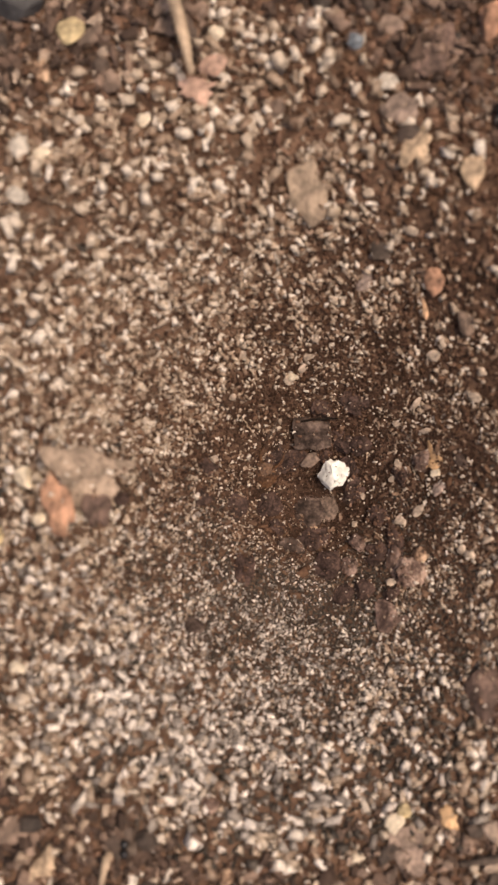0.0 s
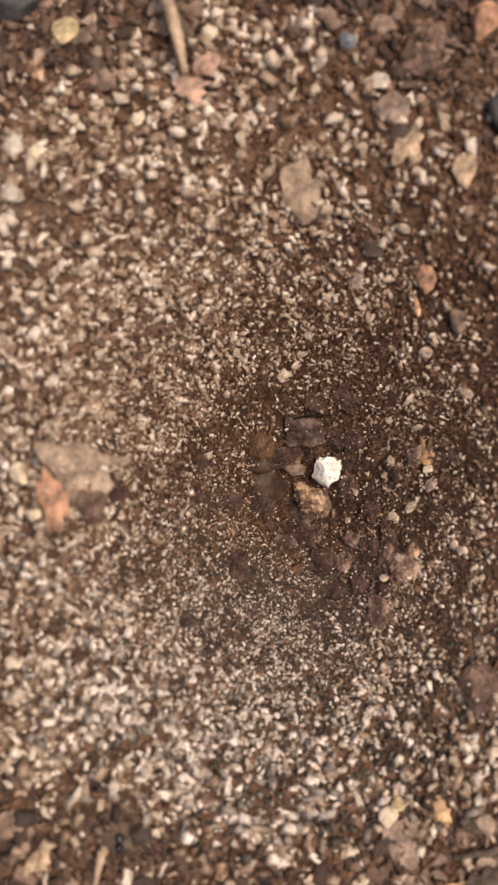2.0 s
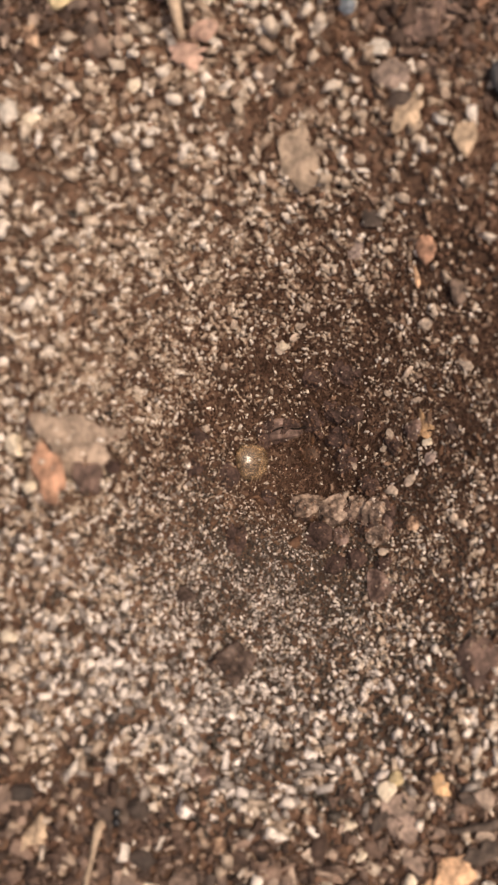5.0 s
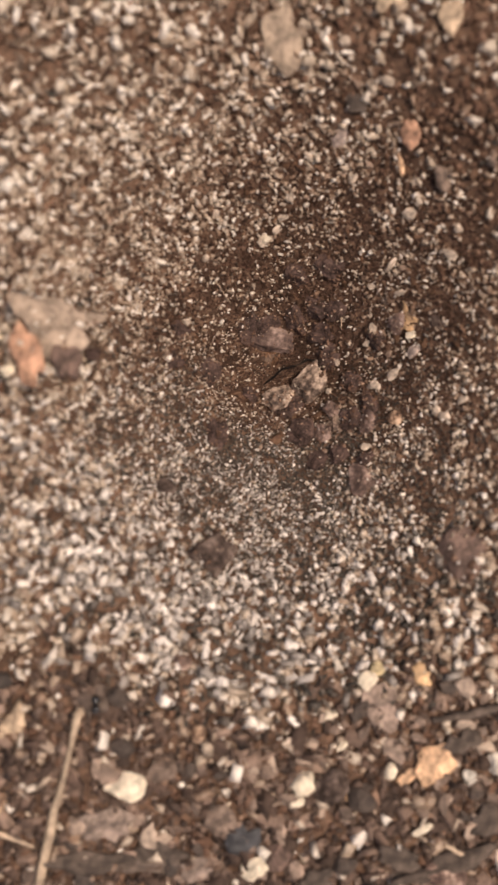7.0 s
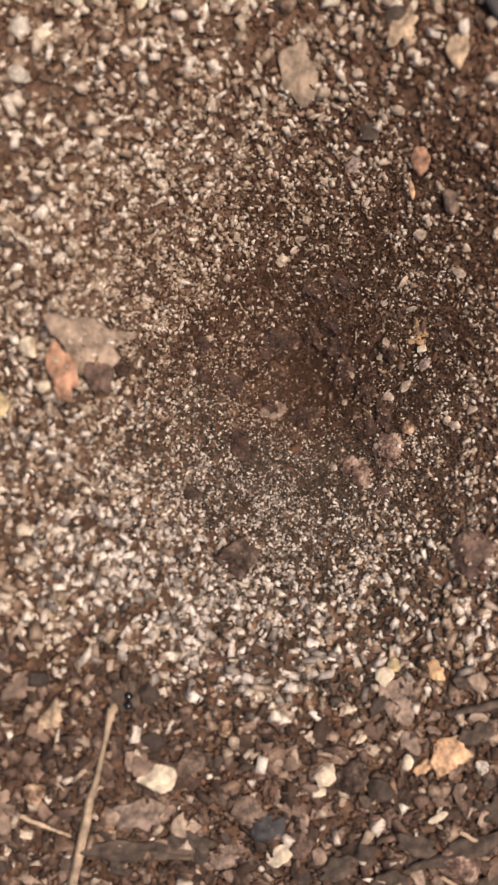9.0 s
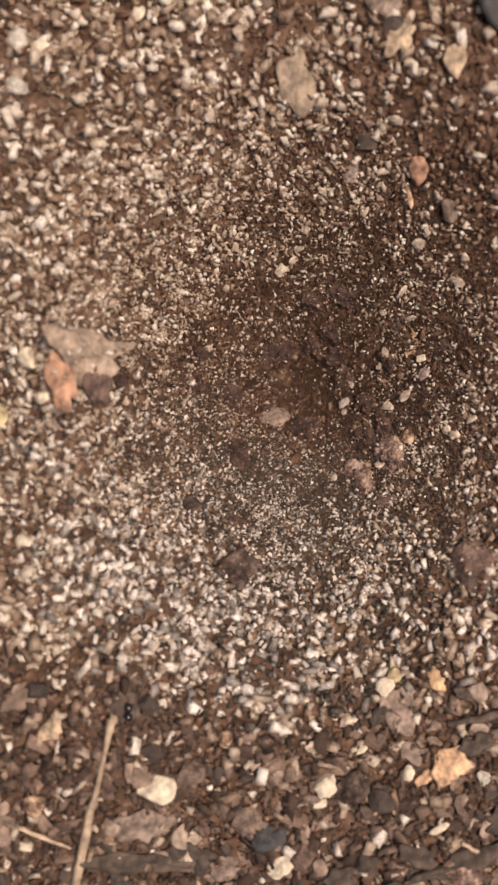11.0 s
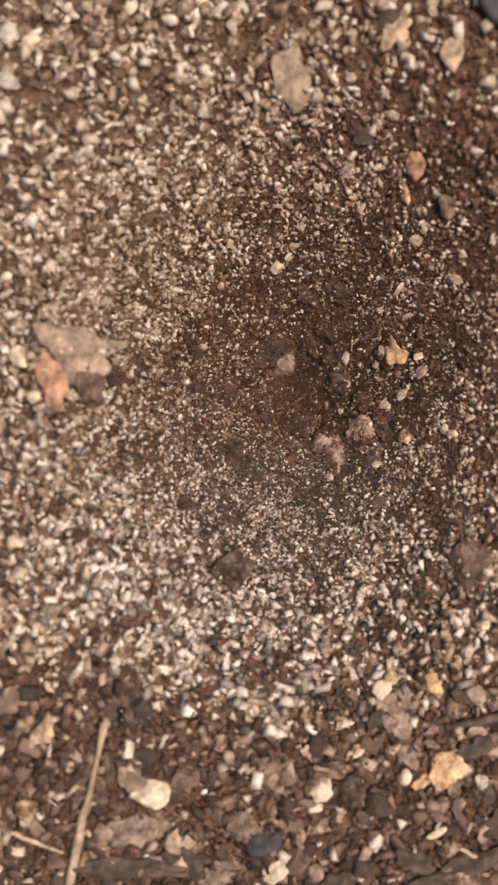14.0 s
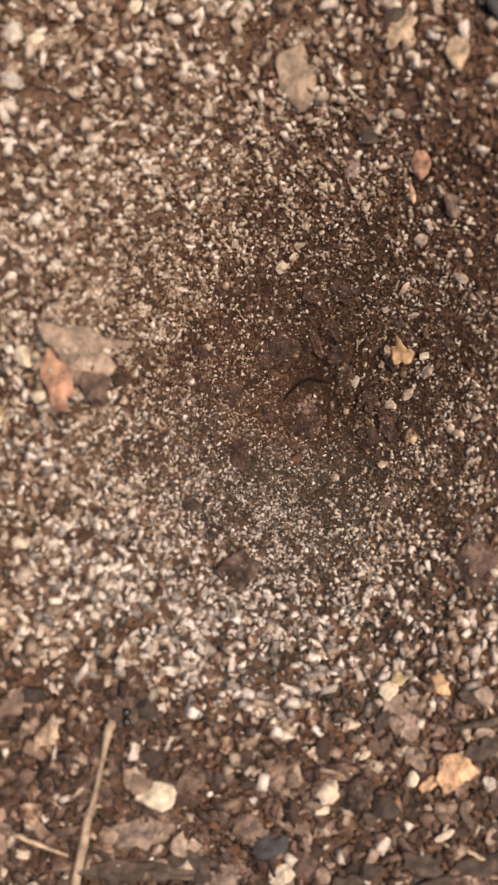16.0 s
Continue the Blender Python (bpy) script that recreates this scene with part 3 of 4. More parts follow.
    flake("bark_chip", 116, 2.4, 1.5, 0.4, GREY_CHIP, rest(-1.8, -40.1, 0.3, 15), "grey-brown bark chip on soil", "bark", lobes=0.3, curl=0.1)
    flake("leaf_fragment", 117, 1.1, 1.9, 0.2, LEAF_DULL, rest(9.4, -35.0, 0.3, 25), "dull yellow wedge of dry leaf on soil", "leaf", lobes=0.14, taper=0.6)
    flake("leaf_fragment", 118, 2.4, 1.4, 0.2, LEAF_WEDGE, rest(-14.1, -29.2, 0.3, 60), "pale three-cornered leaf scrap on the soil", "leaf", lobes=0.3, taper=0.5)
    stalk("twig", [on(15.6, -38.1, 0.5), on(16.8, -38.9, 0.55), on(17.9, -39.6, 0.45)], [0.16, 0.2, 0.12], STRAW, "short pale splinter of wood on dark soil", "twig", 14)
    for seed, x, y, long, wide, turn in ((140, 19.0, -36.6, 3.6, 2.0, 10), (141, 12.4, -39.0, 3.0, 1.7, -15), (142, 18.2, -43.0, 4.0, 2.2, 20), (143, 10.4, -42.0, 3.2, 1.8, 5), (144, 20.6, -29.6, 3.0, 1.9, -20), (145, 6.6, -40.8, 2.8, 1.6, 25), (146, 16.8, -30.9, 2.6, 1.5, 15)):
        flake("bark_chip", seed, long, wide, 0.5, BARK_DARK, rest(x, y, 0.5, turn), "dark brown bark scrap on the near soil", "bark", lobes=0.28, curl=0.08)
    # the far rim
    flake("bark_chip", 21, 4.2, 5.6, 0.9, SLATE, rest(19.19, 22.58, 0.65, 10), "slate-grey flat chip lying on the rim", "bark", lobes=0.12)
    rock("pebble", 22, (1.7, 1.9, 1.2), YELLOW_STONE, rest(-12.41, 28.65, 0.4, 0), "yellowish stone on the sandy rim")
    rock("pebble", 23, (1.2, 1.3, 1.0), BLUE_CHIP, rest(7.34, 27.64, 0.3, 0), "small blue-grey chip on the sandy rim")
    rock("pebble", 24, (2.4, 2.6, 1.5), ORANGE_BARK, rest(16.78, 28.86, 0.7, 0), "pinkish orange stone on the rim")
    flake("leaf_fragment", 25, 3.6, 3.0, 0.3, RED_STONE, rest(13.02, 27.05, 0.10, 60), "reddish brown leaf scrap on the rim", "leaf", lobes=0.3)
    rock("pebble", 26, (1.9, 1.5, 1.1), HUSK, rest(-2.45, 26.05, 0.5, 20), "pinkish stone beside a straw")
    flake("leaf_fragment", 27, 2.6, 1.6, 0.3, HUSK, rest(-3.66, 24.50, 0.6, 10), "pale pinkish husk at a straw's end", "leaf", lobes=0.42)
    flake("leaf_fragment", 28, 1.5, 2.4, 0.3, LEAF_WEDGE, rest(15.31, 18.29, 0.4, 4), "pale tan wedge-shaped leaf scrap on the slope", "leaf", lobes=0.12, taper=0.6)
    skin = flake("leaf_fragment", 29, 2.7, 4.4, 0.2, LEAF_PALE, rest(4.13, 17.63, 0.35, 10), "pale beige leaf skin on the sandy slope", "leaf", lobes=0.2, curl=0.05)
    cling(skin, 742, 14, 0.34, 0.5)
    flake("bark_chip", 30, 1.45, 2.1, 0.55, ORANGE_BARK, rest(13.32, 11.63, 0.35, -5), "small orange bark chip on the slope", "bark", lobes=0.12)
    flake("leaf_fragment", 31, 0.4, 1.6, 0.2, LEAF_TAN, rest(12.83, 9.66, 0.25, 10), "thin tan sliver below an orange chip", "leaf", lobes=0.1)
    dusty = flake("leaf_fragment", 33, 5.6, 4.3, 0.22, LEAF_DUSTY, rest(-11.64, -2.51, 0.75, -8, -6), "large pale pinkish crumpled dry leaf on the pit's slope", "leaf", lobes=0.24, curl=0.22, taper=0.55)
    cling(dusty, 741, 80, 0.34, 0.4)
    orange = flake("bark_chip", 32, 1.9, 4.3, 0.5, ORANGE_BARK, rest(-13.04, -4.17, 1.35, 18), "curled orange bark chip lying on a dry leaf", "bark", lobes=0.22)
    cling(orange, 740, 14, 0.3, 0.5)
    # this brown flake paints the shadow beneath the leaf's curled edge
    flake("bark_chip", 36, 2.1, 2.6, 0.4, RED_STONE, rest(-11.09, -4.51, 1.0, 10), "dark brown flake for the shade under a dry leaf", "bark", lobes=0.2)
    rock("pebble", 37, (1.3, 1.5, 1.0), CREAM_STONE, rest(-15.34, -2.43, 0.3, 20), "cream stone beside a dry leaf", facets=6)
    rock("pebble", 38, (0.9, 0.9, 0.7), CREAM_STONE, rest(-14.29, -5.24, 0.3, 60), "small cream stone beside an orange bark chip", facets=6)
    rock("pebble", 39, (1.1, 1.0, 0.8), CREAM_STONE, rest(-15.94, -15.55, 0.3, 0), "small cream stone on the pit's sandy rim", facets=7)
    rock("pebble", 34, (1.2, 1.0, 0.8), CLOD, rest(-9.30, -4.01, 0.3, 0), "small dark brown stone on the pit's slope")
    rock("pebble", 35, (1.2, 1.8, 1.0), YELLOW_STONE, rest(-17.58, -6.50, 0.3, 0), "yellowish stone on the rim")
    # more of the litter on the far rim and the slopes
    flake("bark_chip", 119, 1.2, 1.6, 0.4, TAN_STONE, rest(-14.47, 25.75, 0.45, 20), "small dull orange bark chip on the far rim", "bark", lobes=0.2)
    rock("pebble", 121, (1.3, 1.1, 0.9), CREAM_STONE, rest(-2.37, 28.23, 0.4, 20), "cream white stone on the far rim", facets=8)
    rock("pebble", 122, (0.9, 0.9, 0.7), CREAM_STONE, rest(-7.33, 22.45, 0.35, 20), "small round white stone in the rim's sand", facets=6)
    rock("pebble", 123, (1.3, 1.7, 1.0), GREY_QUARTZ, rest(-15.85, 20.49, 0.3, -20), "pale grey oval stone in the rim's sand", facets=8)
    rock("pebble", 124, (1.5, 0.9, 0.8), CREAM_STONE, rest(-14.41, 19.94, 0.3, 50), "long cream stone in the rim's sand", facets=8)
    rock("pebble", 125, (1.6, 1.0, 0.9), GREY_QUARTZ, rest(-16.04, 16.98, 0.3, -30), "pale grey stone chip in the rim's sand", facets=9)
    rock("pebble", 126, (3.0, 2.2, 1.5), SLATE, rest(-15.95, 30.21, 0.4, 10), "dark slate-grey stone on the far rim", facets=9)
    flake("leaf_fragment", 127, 2.3, 2.1, 0.25, LEAF_WEDGE, rest(11.50, 20.32, 0.45, 30), "ragged yellowish tan leaf scrap on the far rim", "leaf", lobes=0.36)
    flake("leaf_fragment", 128, 2.6, 2.0, 0.25, GREY_CHIP, rest(10.51, 23.15, 0.4, -10), "dull tan leaf scrap on the far rim", "leaf", lobes=0.25)
    rock("pebble", 129, (1.6, 1.3, 0.9), GREY_QUARTZ, rest(9.62, 24.92, 0.3, 15), "pale crumbly stone on the far rim", facets=12, rough=0.2)
    rock("pebble", 130, (2.4, 1.9, 0.9), PALE_ROSE, rest(8.52, 11.96, -0.3, 15), "pinkish grey stone half sunk in the slope", facets=10, rough=0.2)
    rock("pebble", 132, (1.9, 1.6, 1.0), BARK_DARK, rest(9.42, 13.83, 0.1, 5), "dark blocky stone sunk in the slope", facets=4, boxy=True)
    rock("pebble", 133, (1.2, 1.7, 0.9), GREY_STONE, rest(15.57, 8.57, 0.2, 10), "dull grey-brown oval stone on the slope", facets=5)
    rock("pebble", 134, (1.3, 1.3, 0.9), CREAM_STONE, rest(10.32, -26.94, 0.4, 40), "small cream stone on the near rim", facets=8)
    flake("leaf_fragment", 135, 1.2, 1.6, 0.2, LEAF_DULL, rest(14.07, -26.38, 0.4, 15), "small yellowish leaf scrap on the near rim", "leaf", lobes=0.25)
    # on the slope, near the bottom
    rock("pebble", 47, (1.0, 0.7, 0.5), CREAM_STONE, rest(14.05, -2.25, 0.3, 10), "tiny white chip beside a leaf scrap", facets=8, boxy=True)
    rock("pebble", 48, (1.2, 0.9, 0.7), PALE_ROSE, rest(14.2, -3.4, 0.0, 30), "pale pinkish grey chip beside a leaf scrap", "chip", facets=9, rough=0.2)
    rock("pebble", 43, (2.6, 2.0, 1.3), GREY_STONE, rest(7.41, -10.17, -0.85, 10), "brown stone half sunk in the pit's slope")
    rock("pebble", 44, (2.4, 1.6, 1.2), RED_STONE, rest(10.84, -13.27, -0.38, 20), "dull red-brown stone sunk in the slope")
    rock("pebble", 45, (0.75, 0.7, 0.6), CREAM_STONE, rest(3.27, 5.10, 0.2, 10), "small cream stone on the pit's slope")


still_things()


def litter():
    """Single stones of the soil round the pit."""
    rng = random.Random(77)
    kinds = [rock_mesh("stone", 100 + k, 1.0, rng.uniform(0.65, 1.0), rng.uniform(0.5, 0.8), PEBBLE, detail=2, facets=13) for k in range(9)]
    chips = [flake_mesh("litter_flake", 500 + k, 1.0, rng.uniform(0.55, 0.9), 0.16, PEBBLE, lobes=0.28, curl=0.25, points=14) for k in range(8)]
    made = 0
    while made < 290:
        a, r = rng.uniform(0, 2 * math.pi), 19.5 + 30 * rng.random() ** 0.85
        x, y = PIT_X + r * math.cos(a), PIT_Y + r * math.sin(a)
        if not (-24 < x < 27 and -50 < y < 38) or rng.random() < 0.985 * float(sandy(x, y)):
            continue
        s = min(2.3, max(0.7, rng.lognormvariate(0.15, 0.35)))
        if made % 2:
            s = min(2.3, s * 1.25)
            ob = new("litter_flake", chips[made // 2 % len(chips)])
            ob.matrix_world = rest(x, y, 0.35, rng.uniform(0, 360), rng.gauss(0, 12), rng.gauss(0, 12)) @ Matrix.Diagonal((s, s, s, 1))
            tagged(ob, "small brown leaf or bark flake on the soil", "flake", "flakes strewn round the pit")
            made += 1
            continue
        ob = new("stone", kinds[made % len(kinds)])
        ob.matrix_world = rest(x, y, 0.16 * s, rng.uniform(0, 360)) @ Matrix.Diagonal((s, s, s, 1))
        tagged(ob, "small angular brown stone in the soil", "stone", "stones strewn round the pit")
        made += 1


litter()


def fibres():
    """Fine dead rootlets in the loose soil of the pit."""
    rng = random.Random(91)
    for k in range(18):
        a, r = rng.uniform(0, 2 * math.pi), 2.5 + 13 * rng.random()
        x, y = PIT_X + 1 + r * math.cos(a), PIT_Y + 0.5 + r * math.sin(a)
        way, length = rng.uniform(0, 2 * math.pi), rng.uniform(0.8, 2.2)
        path = [on(x, y, 0.2)]
        for j in range(3):
            way += rng.gauss(0, 0.25)
            x, y = x + math.cos(way) * length / 3, y + math.sin(way) * length / 3
            path.append(on(x, y, 0.2 + rng.uniform(0, 0.2)))
        ob = stalk("rootlet", path, [0.035, 0.045, 0.04, 0.02], STRAW if k % 3 == 0 else BARK_DARK, "thin dry rootlet in the sand", "rootlet", 40 + k)
        tagged(ob, group="rootlets in the pit")


fibres()
flake("bark_chip", 96, 1.7, 1.9, 0.3, BARK_DARK, rest(-8.75, -27.9, 0.3, 20), "dark bark scrap under two black seeds", "bark", lobes=0.25)
for y in (-27.65, -28.3):
    rock("seed", 95, (0.55, 0.55, 0.5), SEED, rest(-8.65, y, 0.75), "tiny glossy black seed beside a straw", "seed", facets=0, rough=0.02)


# ---- the larva at the bottom, and the things it moves ----
def part(name, me, parent, m=None, label=""):
    ob = new(name, me)
    ob.parent = parent
    if m is not None:
        ob.matrix_basis = m
    return tagged(ob, label) if label else ob


def mm_pose(x, y, z, rx=0, ry=0, rz=0):
    return pose(x * MM, y * MM, z * MM, rx, ry, rz)


def build_larva():
    """Head and jaws forward (+y), body behind and below, mostly under sand."""
    larva = new("antlion_larva")
    tagged(larva, "sand-covered dark brown antlion larva at the pit's bottom", "insect")
    part("abdomen", rock_mesh("abdomen", 201, 3.6, 4.8, 2.8, CHITIN_DARK, facets=0, rough=0.12), larva, mm_pose(0, -3.6, -1.9, 25))
    thorax = part("thorax", rock_mesh("thorax", 202, 2.0, 1.5, 1.3, CHITIN_DARK, facets=0, rough=0.14), larva, mm_pose(0, -1.1, -0.6, 15))
    cling(thorax, 731, 70, 0.2, 0.15)
    head = part("head", rock_mesh("head", 203, 2.1, 2.0, 0.9, CHITIN, facets=6, rough=0.12), larva, mm_pose(0, 0.5, 0, -8), "dark amber flat head dusted with sand")
    cling(head, 730, 120, 0.2, 0.10)
    for side in (-1, 1):
        pts = [(side * (0.45 + 0.42 * math.sin(k / 6 * 2.4)), 1.1 + 1.9 * k / 6, 0.10 * math.sin(k / 6 * 3)) for k in range(7)]
        part("jaw", stalk_mesh("jaw", pts, [0.17, 0.16, 0.14, 0.12, 0.09, 0.06, 0.02], CHITIN, 3 + side, 8), larva, None, "curved dark amber jaw")
        part("eye", rock_mesh("eye", 210, 0.22, 0.22, 0.2, CHITIN_DARK, detail=2, facets=0), larva, mm_pose(side * 0.72, 0.95, 0.22))
        for k in range(2):
            leg = [(side * 0.7, -0.9 - 0.5 * k, -0.6), (side * 1.7, -0.5 - 0.7 * k, -0.3), (side * 2.3, -0.9 - 0.9 * k, -1.0)]
            part("leg", stalk_mesh("leg", leg, [0.16, 0.13, 0.06], CHITIN_DARK, 20 + k, 8), larva)
    return larva


larva = build_larva()


def bottom_clods():
    """Crumbling clods of brown soil round the throat of the pit."""
    rng = random.Random(31)
    for k in range(20):
        a, r = rng.uniform(0, 2 * math.pi), rng.uniform(2.0, 8.0)
        size = (rng.uniform(1.4, 3.0), rng.uniform(1.1, 2.0), rng.uniform(0.8, 1.3))
        clod = rock("soil_clod", 400 + k, size, CLOD, rest(PIT_X + 0.8 + 1.25 * r * math.cos(a), PIT_Y - 0.6 + r * math.sin(a), 0.0, rng.uniform(0, 360)), "crumbly dark brown soil clod at the pit's bottom", "soil clod", "clods at the pit's bottom", rough=0.34)
        cling(clod, 600 + k, 90, 0.22, 0.16)


bottom_clods()
white_grain = rock("pebble", 50, (2.5, 2.7, 1.7), CHALK, Matrix(), "bright white crumbly mineral grain in the pit", detail=4, facets=26, rough=0.12)
dark_block = rock("pebble", 51, (3.7, 3.5, 1.9), DARK_STONE, Matrix(), "dark brown blocky stone in the pit", facets=3, rough=0.12, boxy=True)
tan_clump = rock("pebble", 52, (2.5, 2.7, 1.9), TAN_STONE, Matrix(), "tan crumbly clod of soil in the pit", detail=4, facets=12, rough=0.3)
grey_chip = rock("pebble", 53, (1.8, 1.0, 0.8), HAZE_STONE, Matrix(), "pinkish grey chip in the pit")
pink_stone = rock("pebble", 54, (2.6, 2.2, 1.3), PINK_STONE, Matrix(), "pinkish tan broken stone low in the pit", detail=4, facets=9, rough=0.34)
pink_mate = rock("pebble", 55, (2.1, 3.0, 1.2), PINK_STONE, Matrix(), "reddish crumb leaning on a pinkish stone", detail=4, facets=11, rough=0.36)
mauve_flake = flake("bark_chip", 64, 2.2, 1.3, 0.35, MAUVE_CHIP, Matrix(), "dull mauve bark flake beside a pinkish stone", "bark", lobes=0.2)
bead = rock("pebble", 56, (2.5, 2.8, 1.6), QUARTZ, Matrix(), "glassy rounded amber quartz grain in the pit", facets=3, rough=0.07)
long_chip = rock("pebble", 57, (2.6, 1.4, 0.9), HAZE_STONE, Matrix(), "grey-tan stone chip at the pit's bottom", facets=11, rough=0.16)
boulder = rock("pebble", 59, (4.0, 2.5, 1.7), ROSE_STONE, Matrix(), "large rose-brown stone dug out of the pit", facets=8, rough=0.16)
dark_oval = rock("pebble", 58, (2.5, 1.9, 1.1), DARK_STONE, Matrix(), "dark grey stone low in the pit", facets=10, rough=0.12)
grey_lump = rock("pebble", 60, (1.7, 1.5, 1.0), HAZE_STONE, Matrix(), "pale grey crumb at the pit's bottom", facets=9, rough=0.3)
cream_chip = rock("pebble", 63, (1.25, 0.7, 0.5), GREY_QUARTZ, Matrix(), "small pale grey chip low in the pit", facets=8, boxy=True)
leaf_scrap = flake("leaf_fragment", 46, 1.9, 1.7, 0.22, LEAF_DULL, Matrix(), "ragged yellow-tan leaf scrap on the slope", "leaf", lobes=0.34, curl=0.3)
rubble = [rock("pebble", 70 + k, size, RUBBLE, Matrix(), "pale crumbled stone low in the pit", facets=12, rough=0.3) for k, size in enumerate(((2.5, 2.0, 1.3), (3.4, 2.4, 1.4), (2.1, 1.7, 1.2), (2.6, 2.1, 1.3), (2.5, 1.8, 1.2)))]
dark_lump = rock("pebble", 80, (3.5, 5.4, 2.4), DARK_STONE, Matrix(), "dark clod thrown out of the pit", facets=10)
umber_lump = rock("pebble", 82, (2.6, 2.6, 1.7), DARK_STONE, Matrix(), "dark brown clod flung from the pit", facets=10)
mauve_lump = rock("pebble", 83, (2.2, 2.9, 1.6), DARK_STONE, Matrix(), "dull dark clod flung from the pit", facets=10, rough=0.2)
brown_lump = rock("pebble", 81, (3.2, 3.0, 2.0), GREY_STONE, Matrix(), "brown clod thrown out of the pit", facets=10)

for k, (ob, count, pale) in enumerate(((dark_block, 60, 0.2), (tan_clump, 60, 0.2), (pink_stone, 90, 0.3), (pink_mate, 110, 0.25), (long_chip, 40, 0.3), (dark_oval, 20, 0.3), (boulder, 90, 0.2), (grey_lump, 30, 0.4), (leaf_scrap, 8, 0.3), (bead, 18, 0.3), *((ob, 80, 0.4) for ob in rubble))):
    cling(ob, 700 + k, count, 0.2, pale)
cling(white_grain, 720, 34, 0.15, 0.0)

# clods that lie round the dug stones at first: material, place, size, second by which sand has run over them
SLUMPED = [
    (ROSE_STONE, 8.42, -7.80, (1.5, 1.2, 1), 7.9),
    (CLOD, 6.02, -9.55, (2.2, 1.9, 1.3), 7.9),
    (ROSE_STONE, 7.72, -9.63, (1.3, 1.3, 0.9), 7.9),
    (DARK_STONE, 3.32, -8.14, (1.1, 1.9, 1), 4.2),
    (CLOD, 8.80, -11.22, (1.7, 1.4, 1), 7.9),
    (ROSE_STONE, 10.34, -12.91, (2.6, 1.5, 1), 7.9),
    (CLOD, 10.78, -11.56, (1.7, 1, 0.8), 7.9),
    (CLOD, 1.49, -4.92, (2.4, 1.7, 1.1), 4.2),
    (ROSE_STONE, 11.08, -8.62, (1.8, 1.2, 0.9), 7.9),
    (CLOD, 7.26, -11.53, (1.8, 1.5, 0.9), 7.9),
    (ROSE_STONE, 13.10, -1.36, (1.4, 1.2, 0.8), 7.9),
    (CLOD, 8.68, -0.05, (1.8, 1.4, 0.9), 7.9)
]
slumped = []
for k, (material, x, y, size, gone) in enumerate(SLUMPED):
    clod = rock("soil_clod", 440 + k, size, material, Matrix(), "dull brown crumbling soil clod low in the pit", "soil clod", "clods at the pit's bottom", facets=9, rough=0.26)
    cling(clod, 640 + k, 40, 0.17, 0.25)
    slumped.append((clod, x, y, 0.15 * size[2], gone, 53 * k % 90))

# black strips for the shaded cracks over the stones that the larva digs at
def crack_shade_strip(path, thick):
    ob = new("rootlet", stalk_mesh("rootlet", path, [0.4 * thick] + [thick] * (len(path) - 2) + [0.3 * thick], CRACK_SHADE, 8, 8))
    return tagged(ob, "bent black strip for a shaded crack in the pit's bottom", "rootlet", "rootlets in the pit")


block_crack_shade = crack_shade_strip([(-1.6, 0.3, 0), (-1.1, 1.1, 0.1), (0.0, 1.4, 0.2), (1.2, 1.5, 0.1), (2.3, 1.45, 0)], 0.10)
stone_crack_shade = crack_shade_strip([(-3.3, 0.4, 0), (-2.6, 1.3, 0.1), (-1.0, 1.9, 0.15), (0.6, 1.7, 0.15), (1.6, 1.0, 0.1), (2.3, 0.3, 0)], 0.055)
late_crack_shade = crack_shade_strip([(-1.9, -1.4, 0), (-1.1, -0.3, 0.1), (-0.1, 0.55, 0.15), (0.9, 0.8, 0.15), (1.7, 0.5, 0.1), (2.6, 0.35, 0)], 0.12)
throat_crack_shade = crack_shade_strip([(-2.4, -1.5, 0), (-1.3, -0.7, 0.1), (-0.3, 0.1, 0.15), (0.6, 0.3, 0.15), (1.6, 0.8, 0.1), (2.9, 0.7, 0)], 0.09)

# small pale chips in the sand of the slopes
PALE_CHIP = plain("pale_chip", (0.42, 0.33, 0.255), 0.75, 0.4)
for k, (x, y, length, width) in enumerate(((10.79, -10.57, 0.8, 0.7), (7.23, -11.66, 0.7, 0.5), (15.7, -7.8, 0.7, 0.7), (-2.73, -1.28, 0.8, 0.6), (13.21, 0.88, 0.9, 0.5), (11, -2.79, 0.55, 0.5), (11.13, -7.21, 1, 0.5), (2.97, 4.8, 0.8, 0.75), (4.58, 6.53, 0.9, 0.45), (9.49, 8.99, 0.9, 0.6), (-1.28, 3.53, 0.6, 0.5), (6.3, 10.6, 0.8, 0.5), (4.09, 5.68, 0.9, 0.5), (4.98, 7.84, 0.8, 0.6), (10.47, 14.62, 0.9, 0.5), (11.42, 14.96, 1.2, 0.7), (17.37, -7.07, 0.9, 0.6), (16.27, -8.24, 0.7, 0.9), (16.84, 5.11, 0.8, 0.6), (11.54, -5.96, 1, 0.8), (8.82, -3.98, 0.6, 0.9), (11.39, -1.69, 0.9, 0.6), (12.84, -5.12, 0.8, 1.1), (11.17, 1.47, 0.7, 0.5), (8.24, -6.41, 0.5, 0.5), (14.06, 7.29, 1.2, 0.6), (12.43, 2.84, 0.4, 1.3), (13.54, 6.43, 0.9, 0.9), (-0.48, 6.57, 0.7, 0.6), (8.31, 17.51, 0.8, 0.8), (16.44, 3.35, 1.3, 0.6))):
    rock("chip", 820 + k, (length, width, 0.5), PALE_CHIP, rest(x, y, 0.12, 47 * k), "small pale angular chip in the pit's sand", "chip", "pale chips on the pit's slopes", facets=16, rough=0.15)
rock("chip", 850, (1.3, 1.0, 0.7), TAN_STONE, rest(12.93, -8.39, 0.1, 20), "tan chip on the pit's slope", "chip")
